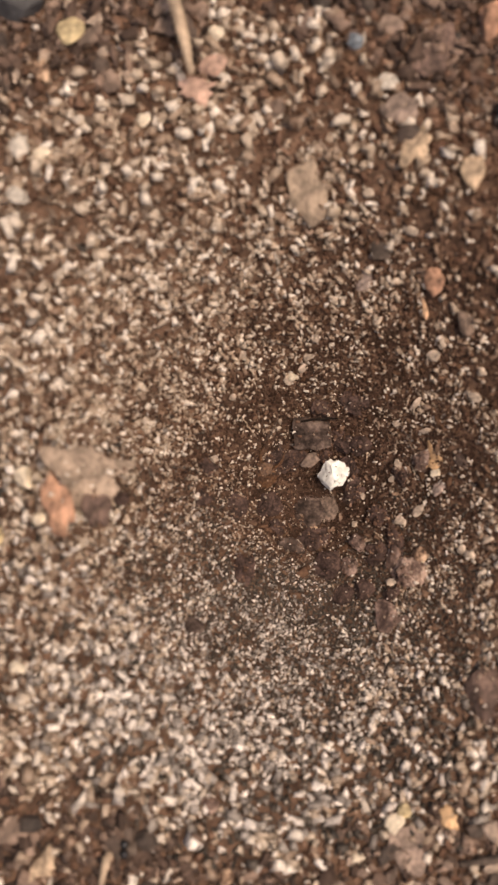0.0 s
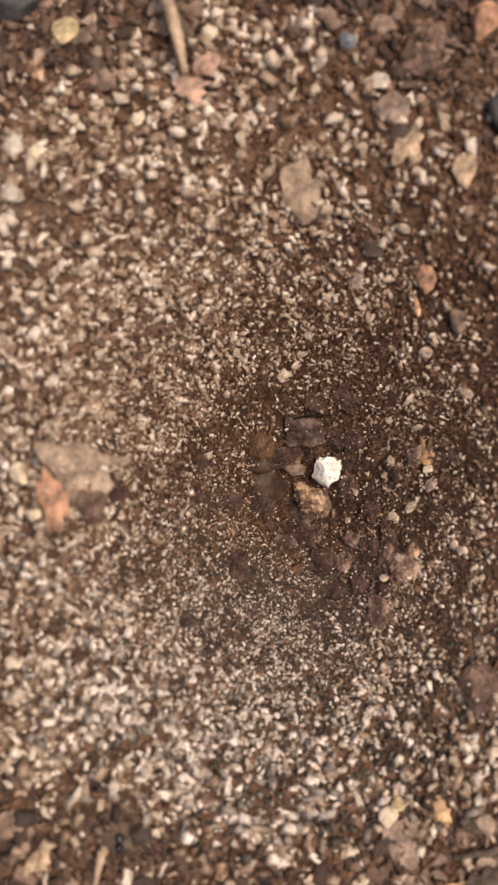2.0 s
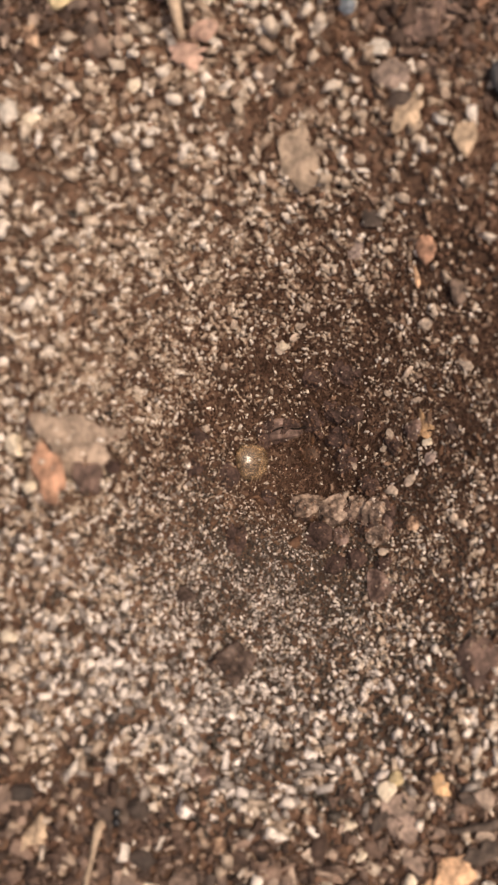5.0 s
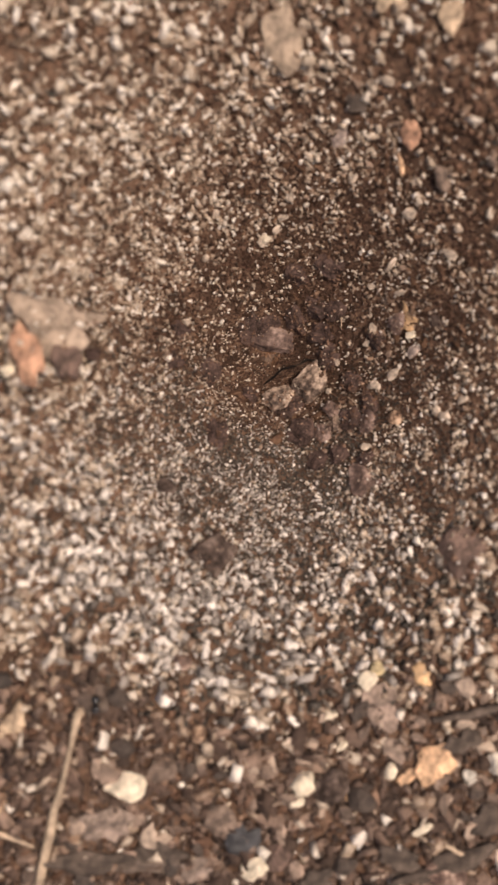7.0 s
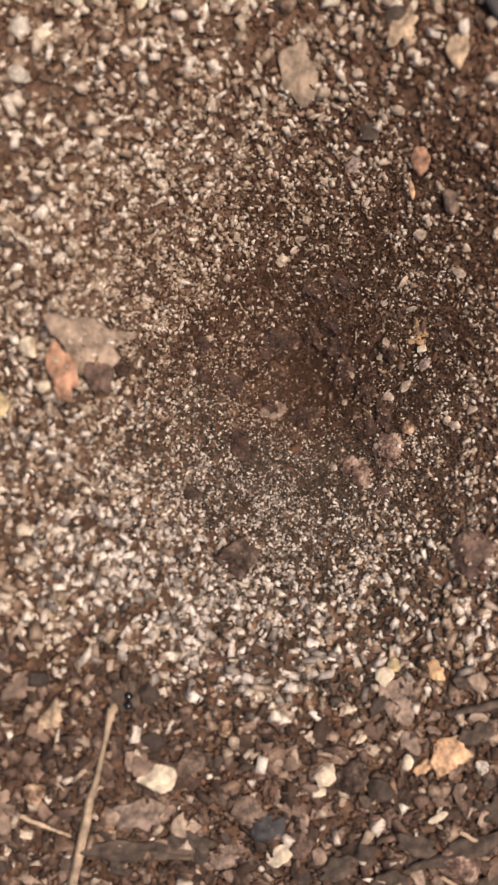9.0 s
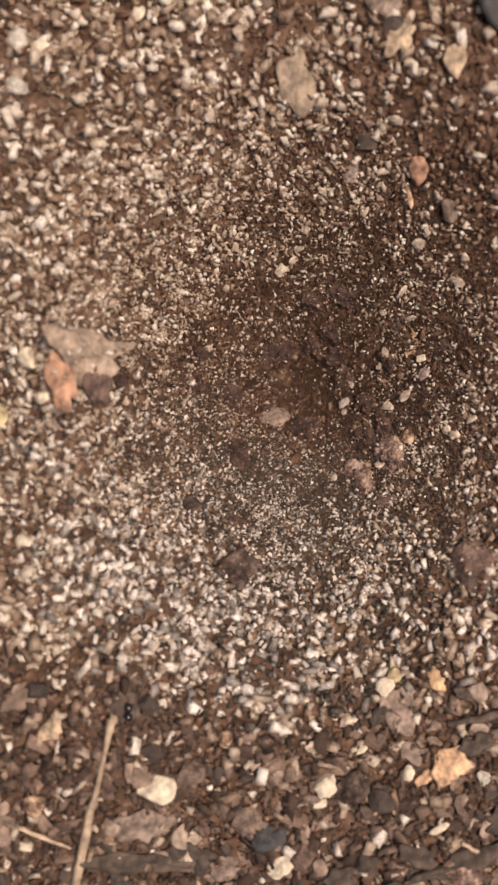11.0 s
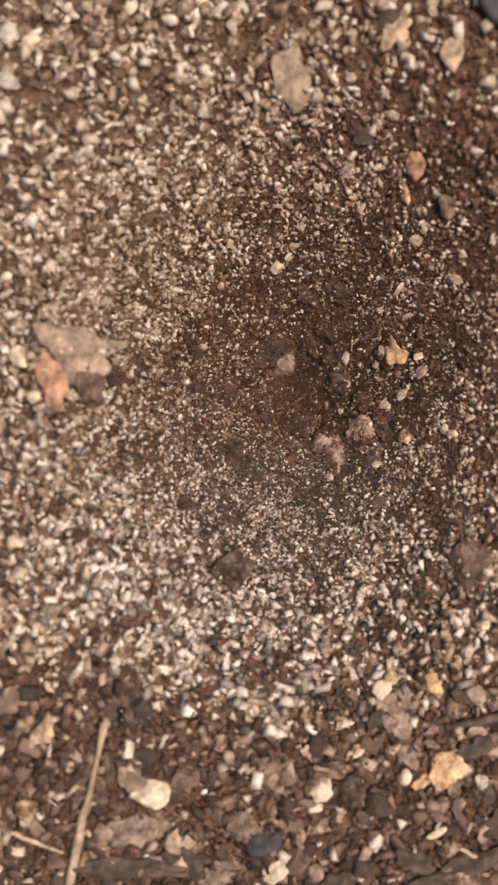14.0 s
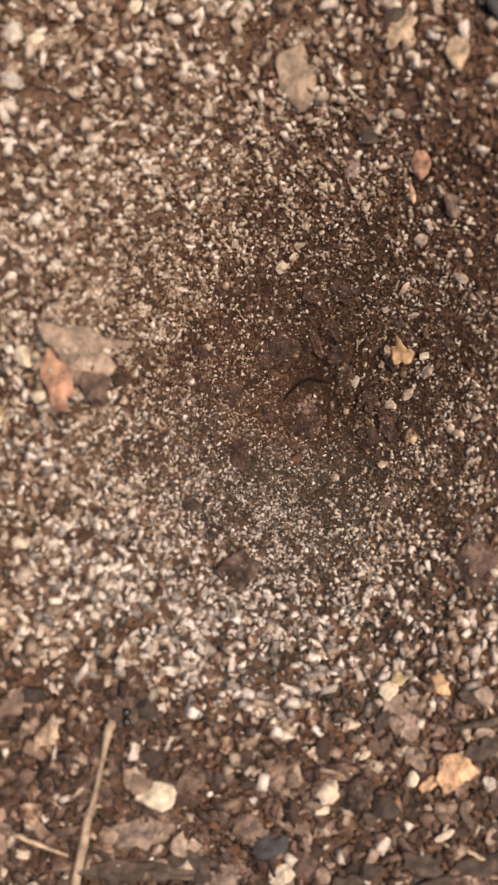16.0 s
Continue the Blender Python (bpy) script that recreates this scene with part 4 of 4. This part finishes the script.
# added dark stone, in place of a shadow on the grey wall
rock("pebble", 851, (1.8, 1.3, 0.9), DARK_STONE, rest(-4.11, -13.37, 0.0, 20), "small dark stone for a shadow on the pit's grey sand")
rock("pebble", 852, (1.5, 1.8, 0.9), DARK_STONE, rest(15.46, -1.30, -0.4, 20), "dark grey stone beside a leaf scrap")

# throws of the larva: second, place, number of grains, reach in mm
THROWS = [
    (2.93, 4.2, -3.4, 16, 9), (4.1, 4.0, -3.5, 9, 10), (5.2, 4.6, -4.5, 6, 8), (5.93, 4.2, -4.6, 11, 10), (6.74, 4.6, -3.6, 14, 9), (6.93, 4.3, -4.6, 5, 5),
    (9.0, 4.0, -4.0, 9, 10), (9.8, 4.3, -4.2, 9, 9), (11.42, 4.6, -3.2, 30, 8), (11.56, 4.0, -2.6, 8, 7), (12.13, 4.2, -3.2, 7, 5), (12.92, 3.6, -2.6, 16, 7),
    (13.12, 4.2, -3.0, 14, 9), (13.57, 3.8, -2.4, 7, 5), (14.06, 3.6, -2.6, 14, 8), (14.33, 3.8, -3.2, 10, 8), (15.2, 4.0, -3.2, 18, 11), (15.43, 4.0, -1.8, 14, 7),
]


def build_ejecta():
    """For each throw: single grains, and rigid puffs of fine sand."""
    rng = np.random.RandomState(41)
    kinds = [rock_mesh("sand_grain", 300 + k, 1.0, 0.8, 0.65, EJECTA, detail=1, facets=4, boxy=True) for k in range(6)]
    clouds = []
    for k in range(7):
        c = rng.normal(size=(2000, 3)) * (1.6, 1.35, 0.7)
        clouds.append(grain_mesh("sand_puff", c, 0.125 * np.minimum(np.exp(rng.normal(0, 0.5, 2000)), 3.5), PUFF, rng))
    out = []
    for number, (t, x, y, n, reach) in enumerate(THROWS):
        grains = []
        for k in range(n):
            ob = new("sand_grain", kinds[(k + number) % 6])
            s = float(np.clip(np.exp(rng.normal(-1.1, 0.4)), 0.2, 0.75))
            ob.scale = (s, s, s)
            tagged(ob, "loose sand grain thrown up from the pit's bottom", "sand grain", "grains thrown by the larva")
            grains.append((ob, s))
        puffs = []
        for k in range(8 if n >= 14 else 4 if n > 6 else 0):
            ob = new("sand_puff", clouds[(k + number) % 7])
            tagged(ob, "puff of fine brown sand flung from the pit", "sand", kind="stuff")
            puffs.append(ob)
        out.append((t, x, y, reach, grains, puffs))
    return out


ejecta = build_ejecta()


# ---- what moves ----
def toss(start, end, t, height, spin=40.0):
    """Rows of a thing that lies at start until t, flies in an arc height mm over its ends, and lies at end."""
    p, q = start.translation, end.translation
    rise = max(p.z, q.z) + height * MM
    up, down = math.sqrt(2 * (rise - p.z) / 9.8), math.sqrt(2 * (rise - q.z) / 9.8)
    whole = up + down
    steps = max(3, round(whole * FPS))
    turn_a, turn_b = start.to_quaternion(), end.to_quaternion()
    rows = [(0.0, start), (t, start)]
    for k in range(1, steps):
        s = k / steps
        tau = s * whole
        z = p.z + 9.8 * up * tau - 4.9 * tau * tau
        m = turn_a.slerp(turn_b, s).to_matrix().to_4x4() @ pose(0, 0, 0, spin * math.sin(math.pi * s), spin * 0.6 * math.sin(math.pi * s), 0)
        m.translation = (p.x + (q.x - p.x) * s, p.y + (q.y - p.y) * s, z)
        rows.append((t + k / FPS, m))
    return rows + [(t + steps / FPS, end), (16.0, end)]


def stay(*rows):
    """Rows of (second, x, y, lift, turn, rx) as poses, from the clip's start to its end."""
    out = [(t, rest(x, y, lift, turn, rx)) for t, x, y, lift, turn, rx in rows]
    if out[0][0] > 0:
        out.insert(0, (0.0, out[0][1]))
    if out[-1][0] < 16:
        out.append((16.0, out[-1][1]))
    return out


def throw_after(rows, end, t, height):
    """A thing that lies about for some time, and is then thrown."""
    kept = [row for row in rows if row[0] < t - 0.05]
    return kept + toss(kept[-1][1], end, t, height)[1:]


def flung(ob, start, middle, end, t):
    """A clod that a throw drives fast and far: start (with lift), a point of its way one thirtieth of a second on, the end on the soil."""
    lies, falls = rest(start[0], start[1], start[2]), rest(end[0], end[1], 0.3, 70, 30)
    p, q = Vector(middle) * MM, falls.translation
    rows = [(0.0, lies), (t - 1 / FPS, lies)]
    for k in range(4):
        m = pose(0, 0, 0, 15 + 10 * k, 0, 15 * k)
        m.translation = p.lerp(q, (k / 4) ** 1.6) + Vector((0, 0, 0.010 * math.sin(math.pi * k / 4)))
        rows.append((t + (k + 1) / FPS, m))
    walk(ob, rows + [(t + 5 / FPS, falls), (16.0, falls)])


def motions():
    rows = stay((0.0, 7.0, -2.3, 0.7, 0, 0), (0.5, 6.9, -2.3, 0.7, 10, 5), (2.5, 7.0, -2.3, 0.7, 14, 5), (2.87, 6.4, -2.6, 0.6, 20, 8), (3.13, 3.7, -4.9, 0.5, 60, 20),
        (4.1, 3.7, -4.9, 0.5, 108, 30), (4.3, 3.3, -5.6, -1.5, 188, 50), (5.36, 3.2, -5.6, -1.8, 190, 74), (5.46, 3.2, -5.6, -0.85, 190, 74), (5.57, 3.2, -5.6, -0.85, 190, 74), (5.67, 3.2, -5.6, -1.8, 190, 74), (5.84, 3.6, -5.4, -1.5, 150, 50), (5.9, 3.8, -5.3, -0.5, 130, 50), (6.0, 3.7, -5.8, -1.5, 120, 55), (6.1, 3.6, -6.0, -2.6, 120, 60))
    hop = [(2.933, mm_pose(5.0, -3.8, -7.0, 15, 10, 40)), (3.0, mm_pose(3.37, -3.77, -4.0, 20, 12, 50)), (3.067, mm_pose(3.4, -4.9, -6.5, 20, 8, 54))]
    walk(white_grain, sorted(rows + hop, key=lambda row: row[0]))
    walk(dark_block, throw_after(stay((0.0, 5.0, 0.8, 0.2, -4, 0), (2.87, 4.8, 0.8, 0.2, -2, 0), (3.03, 4.4, -0.2, 0.2, 0, 4), (3.2, 4.3, -0.3, 0.2, 0, 4)), rest(-0.63, -18.19, 0.2, 40, 10), 4.1, 14.0))
    walk(tan_clump, throw_after(stay((0.0, 4.6, -6.3, -0.8, 0, -30), (0.2, 4.7, -5.9, -0.1, 10, -15), (0.4, 6.0, -5.6, 0.5, 25, 0), (0.6, 6.0, -5.4, 0.5, 20, 0), (1.0, 5.7, -5.1, 0.5, 25, 4), (2.0, 5.4, -4.9, 0.5, 30, 4), (2.87, 5.1, -5.4, 0.5, 34, 8)), rest(9.9, -9.3, -0.2, 100, 20), 2.93, 10.0)[:-1] + stay((4.1, 9.9, -9.3, -0.3, 100, 20), (4.3, 9.4, -9.0, -1.3, 110, 20), (7.0, 9.0, -8.8, -1.8, 115, 20))[1:])
    walk(grey_chip, stay((0.0, 4.9, -1.3, 0.4, 30, 0), (1.0, 4.7, -1.5, 0.4, 20, 0), (1.5, 4.2, -2.3, 0.4, -10, 5), (2.93, 4.2, -2.3, 0.4, -10, 5), (3.1, 3.7, -3.3, 1.3, 20, 10), (4.1, 3.7, -3.3, 0.8, 20, 10), (4.3, 3.4, -4.0, -0.8, 20, 10)))
    walk(pink_stone, stay((0.0, 11.9, -9.8, 0.1, 0, 0), (3.0, 11.9, -9.8, 0.1, 0, 0), (4.2, 11.7, -9.4, -0.9, 10, 0), (5.93, 11.6, -9.4, -1.0, 10, 0), (6.6, 11.5, -9.6, -0.9, 16, 0), (7.75, 11.5, -9.7, -0.8, 20, 0), (8.0, 11.40, -10.55, 0.00, 30, 0), (10.3, 11.25, -9.91, 0.10, 60, 0), (11.42, 11.61, -9.73, 0.10, 60, 0), (11.6, 11.11, -9.46, 0.15, 66, 0), (12.05, 10.85, -9.16, 0.15, 70, 0), (12.92, 9.63, -8.67, 0.15, 72, 0), (13.25, 9.38, -8.73, 0.15, 74, 0), (14.05, 9.72, -8.23, 0.15, 74, 0), (14.4, 8.28, -7.38, 0.10, 80, 0), (15.2, 7.94, -7.72, 0.05, 84, 0), (15.42, 6.65, -7.60, 0.00, 90, 0), (15.6, 5.15, -6.06, -0.46, 96, 0)))
    walk(pink_mate, stay((0.0, 9.6, -11.6, -1.2, 0, 0), (7.75, 9.6, -11.6, -1.0, 0, 0), (8.0, 8.97, -12.26, -0.10, 10, 0), (10.3, 9.21, -11.66, 0.00, 20, 0), (11.42, 9.28, -11.23, 0.00, 20, 0), (11.6, 8.67, -11.05, 0.05, 24, 0), (12.05, 8.47, -10.88, 0.05, 25, 0), (12.92, 7.60, -10.45, 0.05, 25, 0), (13.25, 7.38, -9.93, 0.05, 26, 0), (14.05, 7.35, -9.60, 0.05, 26, 0), (14.4, 5.69, -8.03, 0.00, 32, 0), (15.2, 5.73, -8.10, -0.05, 34, 0), (15.42, 4.90, -7.99, -0.20, 40, 0), (15.6, 3.68, -6.55, -0.60, 44, 0)))
    walk(mauve_flake, stay((0.0, 12.4, -11.6, -1.2, 20, 0), (8.0, 12.4, -11.6, -1.2, 20, 0), (11.42, 12.42, -11.55, -0.15, 60, 0), (11.6, 11.93, -11.29, -0.10, 66, 0), (12.05, 11.68, -11.00, -0.10, 70, 0), (12.92, 10.48, -10.54, -0.10, 72, 0), (13.25, 10.22, -10.58, -0.10, 74, 0), (14.05, 10.56, -10.09, -0.10, 74, 0), (14.4, 9.15, -9.27, -0.15, 80, 0), (15.2, 8.80, -9.60, -0.20, 84, 0), (15.42, 7.52, -9.48, -0.25, 90, 0), (15.6, 6.06, -7.98, -0.35, 96, 0)))
    walk(bead, throw_after(stay((0.0, 1.6, -4.4, -1.8, 0, 0), (4.1, 1.6, -4.4, -1.8, 0, 0), (4.4, 0.6, -3.7, 0.45, 0, 0), (5.87, 0.6, -3.7, 0.45, 0, 0), (6.0, 1.0, -3.1, 1.6, 20, 10), (6.2, 4.4, -1.8, 0.0, 30, 10), (6.6, 4.8, -2.0, 0.0, 34, 10)), rest(-27.0, 24.0, 0.3, 90, 30), 6.74, 22.0))
    walk(boulder, stay((0.0, 3.6, -1.0, -2.6, 0, 0), (4.1, 3.6, -1.0, -2.6, 0, 0), (4.4, 3.3, -1.5, -0.3, 8, 0), (5.93, 3.3, -1.5, -0.3, 8, 0), (6.1, 2.6, -4.7, 0.2, 4, 0), (6.73, 2.6, -4.8, 0.2, 4, 0), (6.9, 4.0, -2.4, 0.0, -10, 0), (7.3, 4.0, -2.4, -0.1, -10, 0), (7.6, 4.0, -2.4, -1.4, -10, 0), (7.9, 4.0, -2.4, -2.2, -10, 0)))
    walk(long_chip, throw_after(stay((0.0, 2.6, -7.0, -1.6, 20, 0), (8.0, 2.6, -7.0, -1.6, 20, 0), (8.6, 2.6, -7.0, -0.6, 15, 0), (10.0, 2.6, -7.0, 0.2, 12, 0), (11.3, 2.7, -6.8, 0.25, 12, 0)), rest(-27.0, -12.0, 0.2, 70, 20), 11.42, 20.0))
    walk(dark_oval, stay((0.0, 9.6, -5.0, -1.6, 0, 0), (11.42, 9.6, -5.0, -1.6, 0, 0), (11.65, 8.56, -5.97, 0.15, 20, 0), (12.05, 8.28, -6.01, 0.15, 26, 0), (12.92, 7.83, -5.69, 0.15, 32, 0), (13.25, 8.2, -4.4, 0.0, 118, 0), (14.05, 8.15, -4.3, 0.0, 120, 0), (14.3, 7.2, -4.6, -1.4, 122, 0)))
    walk(grey_lump, stay((0.0, 2.4, -6.0, -1.8, 0, 0), (11.42, 2.4, -6.0, -1.8, 0, 0), (11.7, 1.56, -5.91, 0.15, 10, 0), (12.12, 1.60, -6.10, 0.15, 16, 0), (12.2, 1.53, -5.18, 1.50, 22, 0), (12.3, 4.36, -4.02, 0.20, 28, 0), (12.92, 3.47, -3.37, 0.20, 34, 0), (13.0, 4.34, -2.65, 2.00, 40, 0), (13.25, 2.4, -1.5, 0.25, 46, 0), (13.9, 2.5, -1.6, 0.25, 52, 0), (14.04, 4.29, -2.79, 0.20, 58, 0), (14.35, 5.08, -4.38, 0.10, 64, 0), (15.1, 3.51, -4.57, 0.10, 70, 0), (15.25, 3.55, -5.00, 0.00, 76, 0), (15.4, 3.5, -4.8, -1.6, 80, 0)))
    walk(cream_chip, stay((0.0, 6.2, -5.2, -1.4, 0, 0), (8.2, 6.2, -5.2, -1.4, 0, 0), (9.9, 6.2, -5.2, 0.15, 80, 0), (10.6, 6.3, -5.2, 0.15, 80, 0), (10.9, 8.3, -5.6, 0.2, 30, 0), (11.42, 8.3, -5.6, 0.2, 30, 0), (11.6, 6.9, -4.4, 0.15, 50, 0), (12.92, 6.9, -4.4, 0.15, 50, 0), (13.2, 8.6, -2.2, 0.15, 70, 0), (14.06, 8.7, -2.1, 0.15, 70, 0), (14.35, 7.9, -2.2, 0.15, 25, 0), (15.2, 7.9, -2.2, 0.15, 20, 0), (15.5, 9.0, -4.0, 0.1, 60, 0)))
    walk(leaf_scrap, stay((0.0, 13.53, -1.12, -0.1, 250, 14), (8.2, 13.53, -1.06, -0.1, 250, 14), (12.92, 12.80, -1.67, 0.08, 252, 14), (13.25, 12.46, -1.94, 0.45, 260, 0)))
    # the black strips of crack shade shift with the stones
    walk(block_crack_shade, stay((0.0, 5.0, 0.8, 0.45, 0, 0), (2.87, 4.8, 0.8, 0.45, 0, 0), (3.03, 4.4, -0.2, 0.45, 0, 0), (4.1, 4.3, -0.3, 0.45, 0, 0), (4.4, 4.2, -0.4, -2.2, 0, 0)))
    walk(throat_crack_shade, stay((0.0, 3.4, -1.2, -2.4, -20, 0), (4.1, 3.4, -1.2, -2.4, -20, 0), (4.4, 3.4, -1.1, 0.4, -20, 0), (5.9, 3.4, -1.2, 0.4, -20, 0), (6.1, 5.2, -6.0, 0.42, 0, 0), (6.7, 5.0, -5.8, 0.42, 0, 0), (6.95, 5.1, -5.0, 0.45, 0, 0), (7.5, 6.1, -4.4, 0.45, -6, 0), (7.8, 6.1, -4.4, 0.1, -6, 0), (8.3, 6.1, -4.4, -1.6, -6, 0)))
    walk(stone_crack_shade, stay((0.0, 11.4, -10.1, -1.8, 0, 0), (8.2, 11.4, -10.1, -1.8, 0, 0), (10.3, 10.63, -10.44, -0.30, 8, 0), (11.42, 10.85, -10.13, -0.30, 8, 0), (11.6, 10.29, -9.91, 0.40, 8, 0), (12.05, 10.06, -9.67, 0.40, 8, 0), (12.92, 9.02, -9.21, 0.40, 8, 0), (13.25, 8.78, -8.98, 0.40, 8, 0), (14.05, 8.94, -8.56, 0.40, 8, 0), (14.4, 7.38, -7.36, 0.40, 8, 0), (15.2, 7.24, -7.56, 0.40, 8, 0), (15.42, 6.18, -7.45, 0.40, 8, 0), (15.6, 4.82, -5.96, -0.30, 8, 0)))
    walk(late_crack_shade, stay((0.0, 4.91, -4.50, -2.2, 0, 0), (15.42, 4.91, -4.50, -2.2, 0, 0), (15.6, 4.91, -4.50, 0.35, 0, 0)))
    for clod, x, y, lift, gone, turn in slumped:
        walk(clod, stay((0.0, x, y, lift, turn, 0), (gone - 0.9, x, y, lift, turn, 0), (gone, x, y - 0.3, lift - 1.4, turn + 15, 10)))
    spots = ((5.1, -7.4, 0.3), (7.2, -7.6, 0.25), (8.9, -7.4, 0.25), (10.5, -7.5, 0.25), (10.6, -9.0, 0.2))
    later = ((4.3, -7.0, 0.2), (6.9, -5.7, 0.45), (8.7, -8.7, -0.2), (10.9, -7.6, -0.9), (9.4, -9.4, -0.5))
    for k, (ob, a, b) in enumerate(zip(rubble, spots, later)):
        walk(ob, stay((0.0, a[0] + 0.6, a[1] - 0.8, a[2] - 1.1, 20 * k, 0), (2.95, a[0] + 0.6, a[1] - 0.8, a[2] - 1.1, 20 * k, 0), (4.4, a[0], a[1], a[2], 20 * k + 8, 0), (5.9, a[0], a[1], a[2], 20 * k + 8, 0), (6.2, (a[0] + b[0]) / 2, (a[1] + b[1]) / 2, b[2] - 0.15, 20 * k + 25, 0),
            (6.75, (a[0] + b[0]) / 2, (a[1] + b[1]) / 2, b[2] - 0.15, 20 * k + 25, 0), (7.0, b[0], b[1], b[2], 20 * k + 30, 0), (7.6, b[0] - 0.2, b[1], b[2], 20 * k + 32, 0), (7.72, b[0] - 0.2, b[1], b[2], 20 * k + 32, 0), (7.9, b[0] - 0.2, b[1] - 0.2, b[2] - 1.2, 20 * k + 34, 0), (9.0, b[0], b[1] - 0.6, b[2] - 1.4, 20 * k + 40, 0)))
    flung(dark_lump, (5.0, -5.6, -0.6), (10.6, -11.2, 1.0), (27.0, -36.0), 2.967)
    flung(umber_lump, (3.6, -5.0, -1.4), (1.75, -8.2, 1.4), (2.0, -49.0), 5.967)
    flung(mauve_lump, (6.6, -6.0, -1.6), (12.9, -10.0, 1.0), (31.0, -22.0), 5.967)
    walk(brown_lump, toss(rest(6.0, -5.0, -0.8, 0, 0), rest(22.5, -44.0, 0.1, 70, 30), 3.167, 22.0))
    walk(larva, [(t, mm_pose(x, y, z, rx, 0, rz)) for t, x, y, z, rx, rz in (
        (0.0, 0.9, -2.9, -9.9, 20, -25), (0.7, 0.9, -2.9, -9.9, 20, -25), (1.0, 1.6, -3.1, -9.2, 28, -20), (1.2, 2.4, -2.9, -9.3, 25, -35), (1.35, 2.6, -2.9, -9.5, 25, -40), (1.55, 1.3, -1.5, -9.3, 14, -8), (2.2, 1.4, -1.0, -9.1, 8, 0), (2.6, 1.4, -1.0, -9.1, 8, 0), (2.8, 1.4, -1.0, -8.9, 10, -2), (2.9, 1.5, -1.2, -8.8, 16, -5),
        (2.97, 3.2, -2.6, -9.9, 45, -15), (3.1, 3.6, -4.0, -11.3, 20, -20), (5.2, 6.4, -3.8, -11.2, 20, -25), (5.4, 7.0, -3.4, -10.8, 20, -40), (5.6, 7.1, -3.2, -10.6, 24, -45), (5.8, 7.1, -3.2, -10.8, 20, -40), (5.97, 5.4, -4.2, -10.4, 55, 0), (6.1, 4.8, -4.4, -11.5, 15, 10), (6.7, 4.4, -4.2, -11.5, 15, 10),
        (6.8, 4.3, -4.2, -9.3, 55, 5), (6.93, 3.8, -4.4, -11.4, 20, 10), (7.1, 3.7, -4.5, -11.6, 20, 15), (8.0, 3.5, -4.5, -11.6, 10, 20), (11.4, 3.4, -3.6, -11.5, 15, 15), (11.47, 3.6, -3.2, -9.5, 50, 5), (11.6, 3.2, -3.0, -11.5, 18, 10), (12.12, 3.0, -2.9, -11.4, 18, 15), (12.25, 2.8, -4.5, -10.5, 25, 20), (12.6, 2.2, -4.7, -10.1, 25, 15), (12.9, 2.4, -4.6, -10.1, 25, 10),
        (12.97, 3.4, -2.9, -9.3, 50, 5), (13.17, 3.4, -3.0, -9.7, 45, 5), (13.24, 3.4, -2.0, -11.3, 20, 80), (13.3, 4.4, -0.4, -11.0, 15, 150), (13.36, 4.9, 1.3, -9.5, 8, 200), (13.53, 4.9, 1.3, -9.5, 8, 200), (13.6, 4.6, 0.4, -11.4, 10, 150), (13.75, 3.8, -1.6, -11.6, 15, 80), (14.0, 3.0, -2.8, -11.4, 18, 10), (14.1, 3.3, -2.9, -10.9, 50, 0), (14.3, 3.4, -3.0, -11.2, 45, 0), (14.5, 3.6, -3.2, -11.6, 12, 0), (15.2, 3.7, -3.2, -11.5, 12, 0), (15.27, 3.8, -3.2, -10.9, 52, 0),
        (15.45, 4.0, -3.3, -11.6, 20, 0), (15.7, 4.0, -3.5, -11.9, 18, -5), (16.0, 4.0, -3.5, -12.0, 18, -5))])
    rng = random.Random(19)
    for t, x, y, reach, grains, puffs in ejecta:
        for ob, s in grains:
            a = rng.uniform(0, 2 * math.pi)
            d = reach * rng.uniform(0.5, 1.5)
            start = rest(x + rng.gauss(0, 1.2), y + rng.gauss(0, 1.0), -0.8 * s - 0.2, rng.uniform(0, 60))
            end = rest(x + d * math.cos(a), y + d * math.sin(a), 0.2 * s, rng.uniform(0, 80), rng.uniform(0, 30))
            walk(ob, toss(start, end, t + rng.choice((0, 0, 1, 1, 2)) / FPS, rng.uniform(3, 16), 50))
        for ob in puffs:
            a = rng.uniform(0, 2 * math.pi)
            d = reach * rng.uniform(0.35, 1.0)
            start = rest(x + rng.gauss(0, 0.8), y + rng.gauss(0, 0.8), -3.2, rng.uniform(0, 60))
            end = rest(x + d * math.cos(a), y + d * math.sin(a), -2.6, rng.uniform(0, 80))
            walk(ob, toss(start, end, t + rng.choice((0, 1)) / FPS, rng.uniform(4, 8), 30))


motions()
